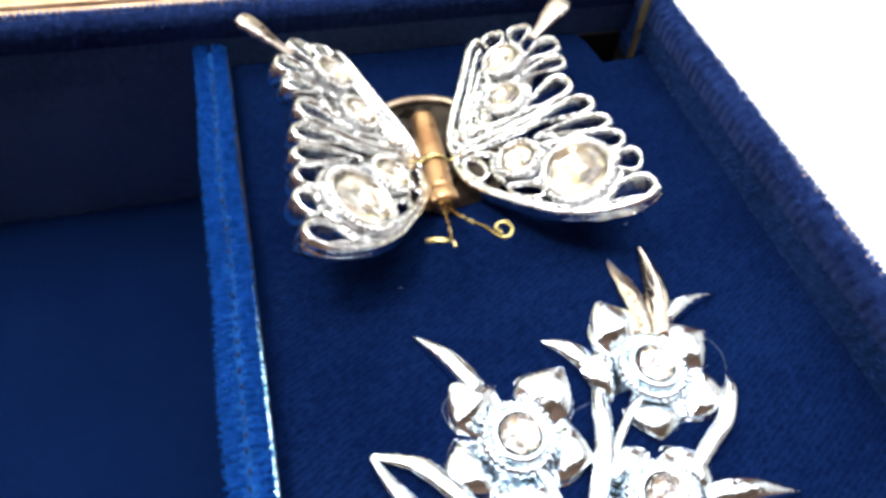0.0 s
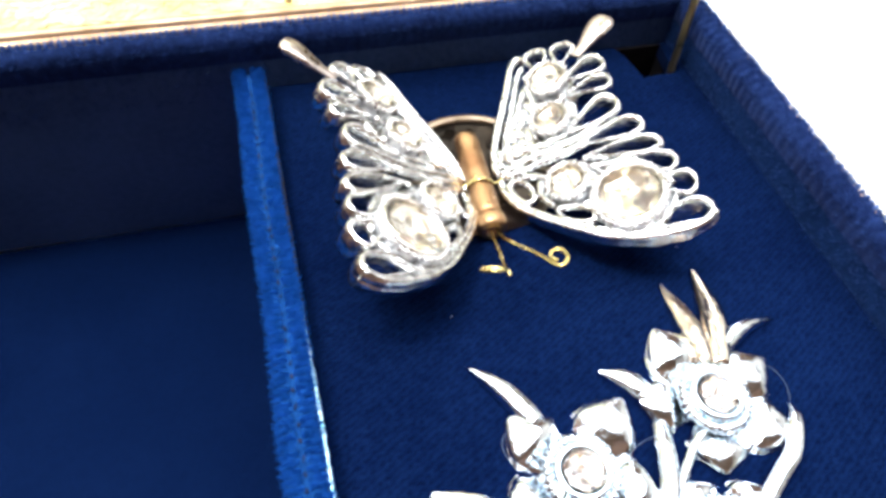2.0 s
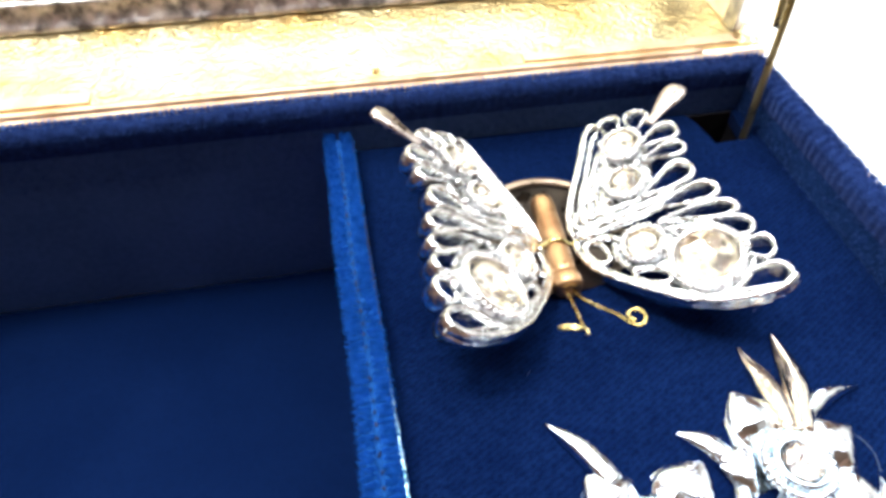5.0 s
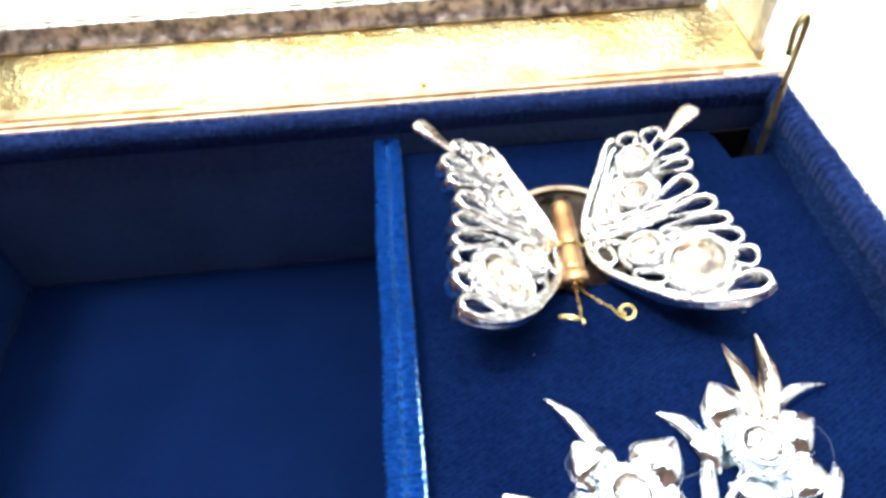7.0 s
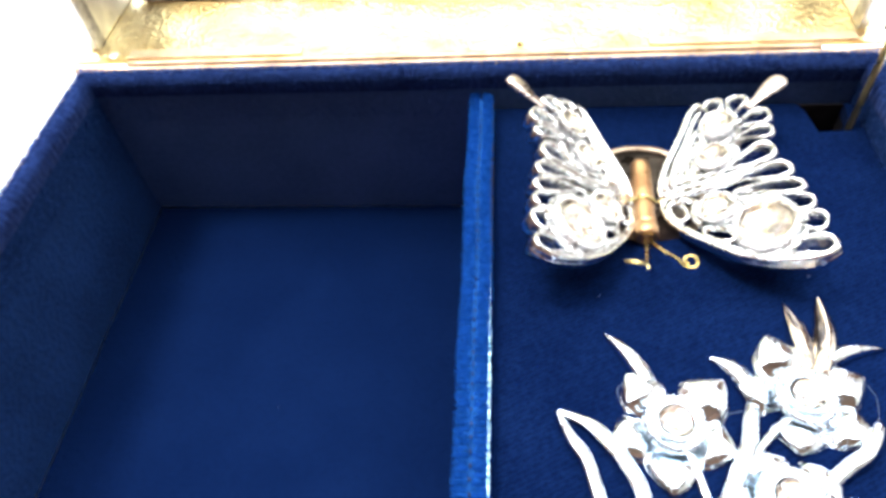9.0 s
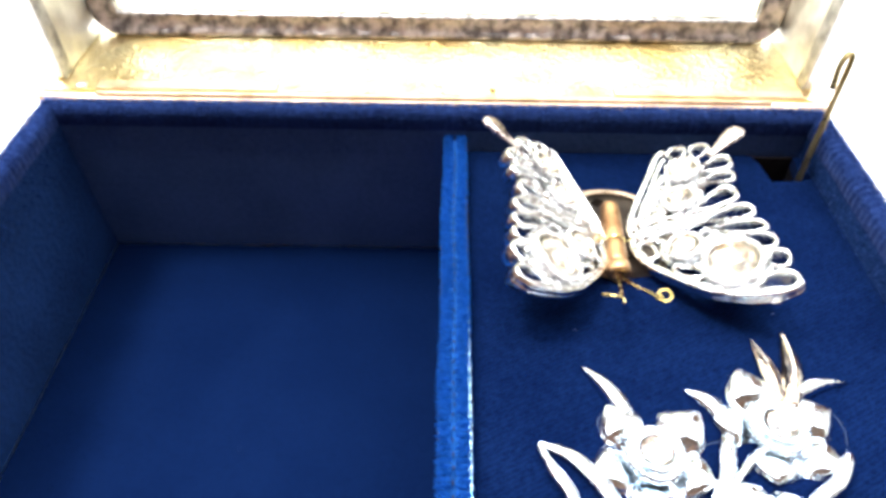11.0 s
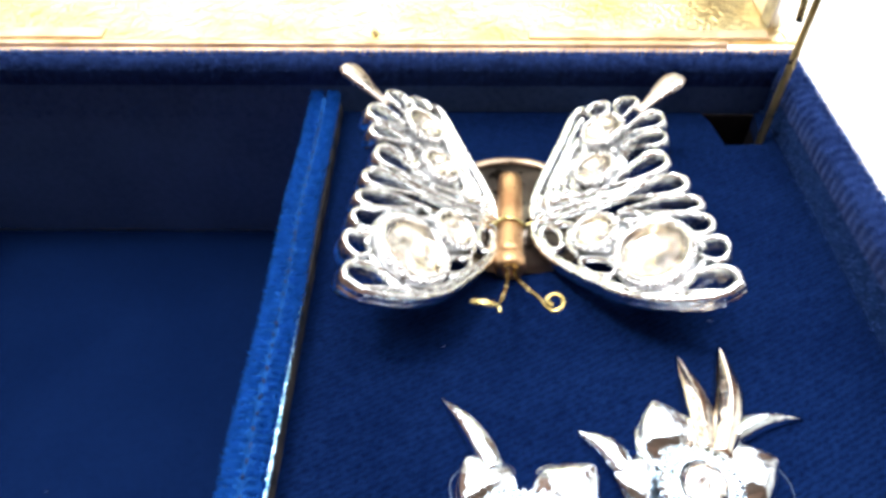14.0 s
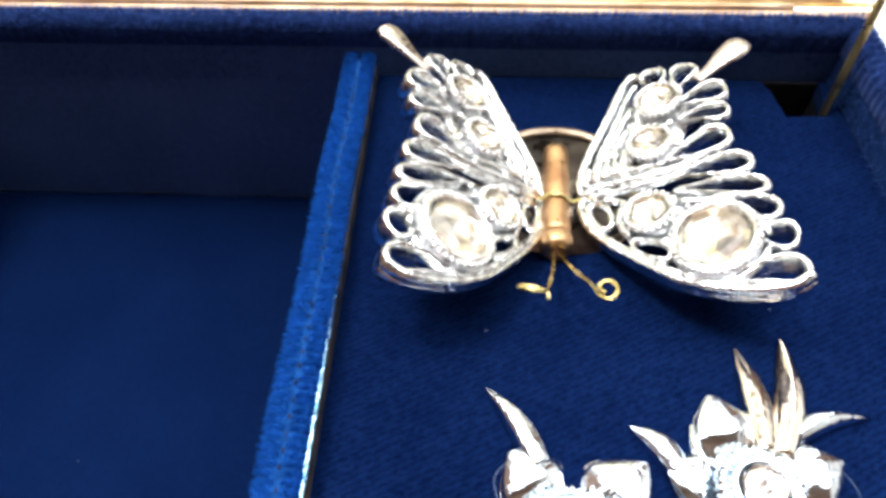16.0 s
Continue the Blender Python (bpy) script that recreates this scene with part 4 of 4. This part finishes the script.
def flower(c, z, petals):
    ident = Matrix.Identity(3)
    bm = bmesh.new()
    lathe(bm, [(0.08, -0.21), (0.26, -0.18), (0.30, -0.10), (0.27, -0.06), (0.10, -0.16)], 40, (c[0], c[1], z))
    f = part("flower", bm, SILVER_RECESS, brooch, "silver daffodil head with ruffled cup")
    part("frill", frill_shape(c, z, 34, c[0]), SILVER_SKY, f, "bright ruffled cup rim")
    bm = bmesh.new()
    lathe(bm, [(0.30, -0.06), (0.305, 0.03), (0.285, 0.06), (0.25, 0.065), (0.225, 0.05), (0.215, 0.01), (0.22, -0.04)], 48, (c[0], c[1], z))
    part("collar", bm, SILVER_SKY, f, "smooth silver collar round the stone")
    bead_ring(f, (c[0], c[1], z), 0.325, ident, 24, 0.020, 0.005)
    for deg, r, w in petals:
        part("petal", petal_shape(c, z - 0.06, deg, r, w), SILVER_PETAL, f, "cupped pointed silver petal")
    g = bmesh.new()
    stone_shape(g, (c[0], c[1], z + 0.07), 0.215, ident)
    part("stone", g, CRYSTAL, f, "clear faceted crystal", smooth=False)
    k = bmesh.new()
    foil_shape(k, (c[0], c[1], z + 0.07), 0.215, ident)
    part("foil_back", k, FOIL_PALE, f, "pale foil, reflections in its facet tones", smooth=False)


Z = -0.64
flower((10.85, -6.98), Z, [(125, 0.92, 0.64), (41, 1.02, 0.66), (197, 0.89, 0.64), (-26, 0.82, 0.66), (-99, 0.92, 0.66)])
flower((12.60, -6.56), Z, [(104, 1.02, 0.66), (21, 0.95, 0.66), (167, 0.82, 0.62), (-39, 0.95, 0.66), (-108, 0.80, 0.64)])
flower((12.07, -7.91), Z, [(112, 0.66, 0.62), (24, 0.76, 0.66), (-48, 0.92, 0.64), (-120, 0.94, 0.64), (180, 0.84, 0.6)])


def leaf(base, tip, width, z0=-0.71, z1=-0.81, plate=SILVER_PETAL, label="slender curved silver leaf", wide=0.25, blunt=0.90, **kw):
    part("leaf", blade(base, tip, width, z0, z1, thick=0.12, fold=0.02, wide=wide, blunt=blunt, point=0.40, **kw), plate, brooch, label)


leaf((10.62, -6.36), (10.07, -5.54), 0.28, arch=0.05, bend=-0.06)
leaf((12.76, -6.14), (12.75, -4.97), 0.30, -0.68, -0.82, plate=SILVER_WARM, label="slender silver leaf, warm reflection in its tone", arch=0.02, bend=-0.07, wide=0.45, blunt=0.72)
leaf((12.90, -6.20), (13.27, -4.85), 0.33, -0.67, -0.82, plate=SILVER_WARM, label="slender silver leaf, warm reflection in its tone", arch=0.02, bend=-0.11, wide=0.55, blunt=0.70)
leaf((13.08, -5.98), (13.92, -5.76), 0.24, arch=0.04, bend=0.08)
leaf((11.92, -6.34), (11.50, -5.92), 0.28, arch=0.04, bend=-0.07, wide=0.35)
leaf((12.22, -6.33), (12.12, -5.86), 0.15, -0.76, -0.82, arch=0.03, bend=0.06)
leaf((12.53, -7.99), (13.62, -8.18), 0.32, arch=0.08, bend=0.05)


def rod(name, pts, w, label, h=None, taper=None):
    bm = bmesh.new()
    line = smooth_line(pts, 6)
    tube(bm, line, w, h or w * 0.7, taper=[taper(i / (len(line) - 1)) for i in range(len(line))] if taper else None, sides=10)
    part(name, bm, SILVER_PETAL, brooch, label)


rod("stem", [(11.92, -6.68, -0.82), (11.84, -6.90, -0.75), (11.69, -7.33, -0.73), (11.36, -7.90, -0.74), (11.06, -8.8, -0.75), (10.90, -9.6, -0.76)], 0.22, "thick silver stem")
rod("stem", [(12.44, -6.80, -0.76), (12.16, -6.98, -0.76), (11.82, -7.32, -0.76), (11.62, -7.60, -0.76)], 0.11, "thin silver stem")
rod("stem", [(10.98, -7.3, -0.78), (11.10, -7.9, -0.78), (11.10, -8.6, -0.78)], 0.12, "thin silver stem")
rod("curled_leaf", [(12.52, -7.74, -0.76), (12.86, -7.49, -0.72), (13.15, -7.30, -0.70), (13.35, -7.04, -0.71), (13.43, -6.90, -0.74), (13.45, -6.78, -0.78)], 0.20, "silver leaf curling upwards", 0.12, lambda f: 1.0 if f < 0.55 else max(0.06, 1 - ((f - 0.55) / 0.45) ** 1.6))
rod("long_leaf", [(9.34, -6.78, -0.81), (9.50, -7.16, -0.77), (9.69, -7.49, -0.75), (9.80, -7.95, -0.74), (10.02, -8.5, -0.74), (10.48, -9.3, -0.75)], 0.19, "open silver leaf outline", 0.12, lambda f: min(1, 0.25 + f * 3))
rod("long_leaf", [(9.34, -6.78, -0.81), (9.76, -6.98, -0.77), (10.02, -7.27, -0.75), (10.18, -7.52, -0.74), (10.34, -7.96, -0.74), (10.52, -9.3, -0.75)], 0.22, "open silver leaf outline", 0.12, lambda f: min(1, 0.25 + f * 3))


def thread(pts):
    bm = bmesh.new()
    tube(bm, smooth_line(pts, 8), 0.008, sides=5)
    ob = part("stray_thread", bm, THREAD, label="single fine grey thread lying over the brooch")
    return tagged(ob, category="thread", group="stray threads")


thread([(13.26, -6.32, -0.68), (13.38, -6.40, -0.64), (13.46, -6.58, -0.66), (13.46, -6.78, -0.74)])
thread([(10.34, -6.30, -0.80), (10.17, -6.50, -0.74), (10.22, -6.76, -0.70), (10.40, -6.92, -0.66)])
thread([(11.36, -6.92, -0.62), (11.58, -6.84, -0.66), (11.86, -6.80, -0.62)])


def lint(x, y, z, deg):
    bm = bmesh.new()
    d = Vector((math.cos(radians(deg)), math.sin(radians(deg)), 0)) * 0.02
    o = Vector((x, y, z + 0.008))
    tube(bm, [o - d, o + Vector((0.004, 0.006, 0.006)), o + d], 0.008, sides=5)
    return tagged(part("lint", bm, LINT, label="tiny pale speck of lint on the blue velvet"), category="lint", group="specks of lint")


lint(4.39, -5.49, DEEP + 0.02, 50)
lint(10.09, -4.86, SHALLOW, 20)
lint(13.27, -4.48, SHALLOW, -15)
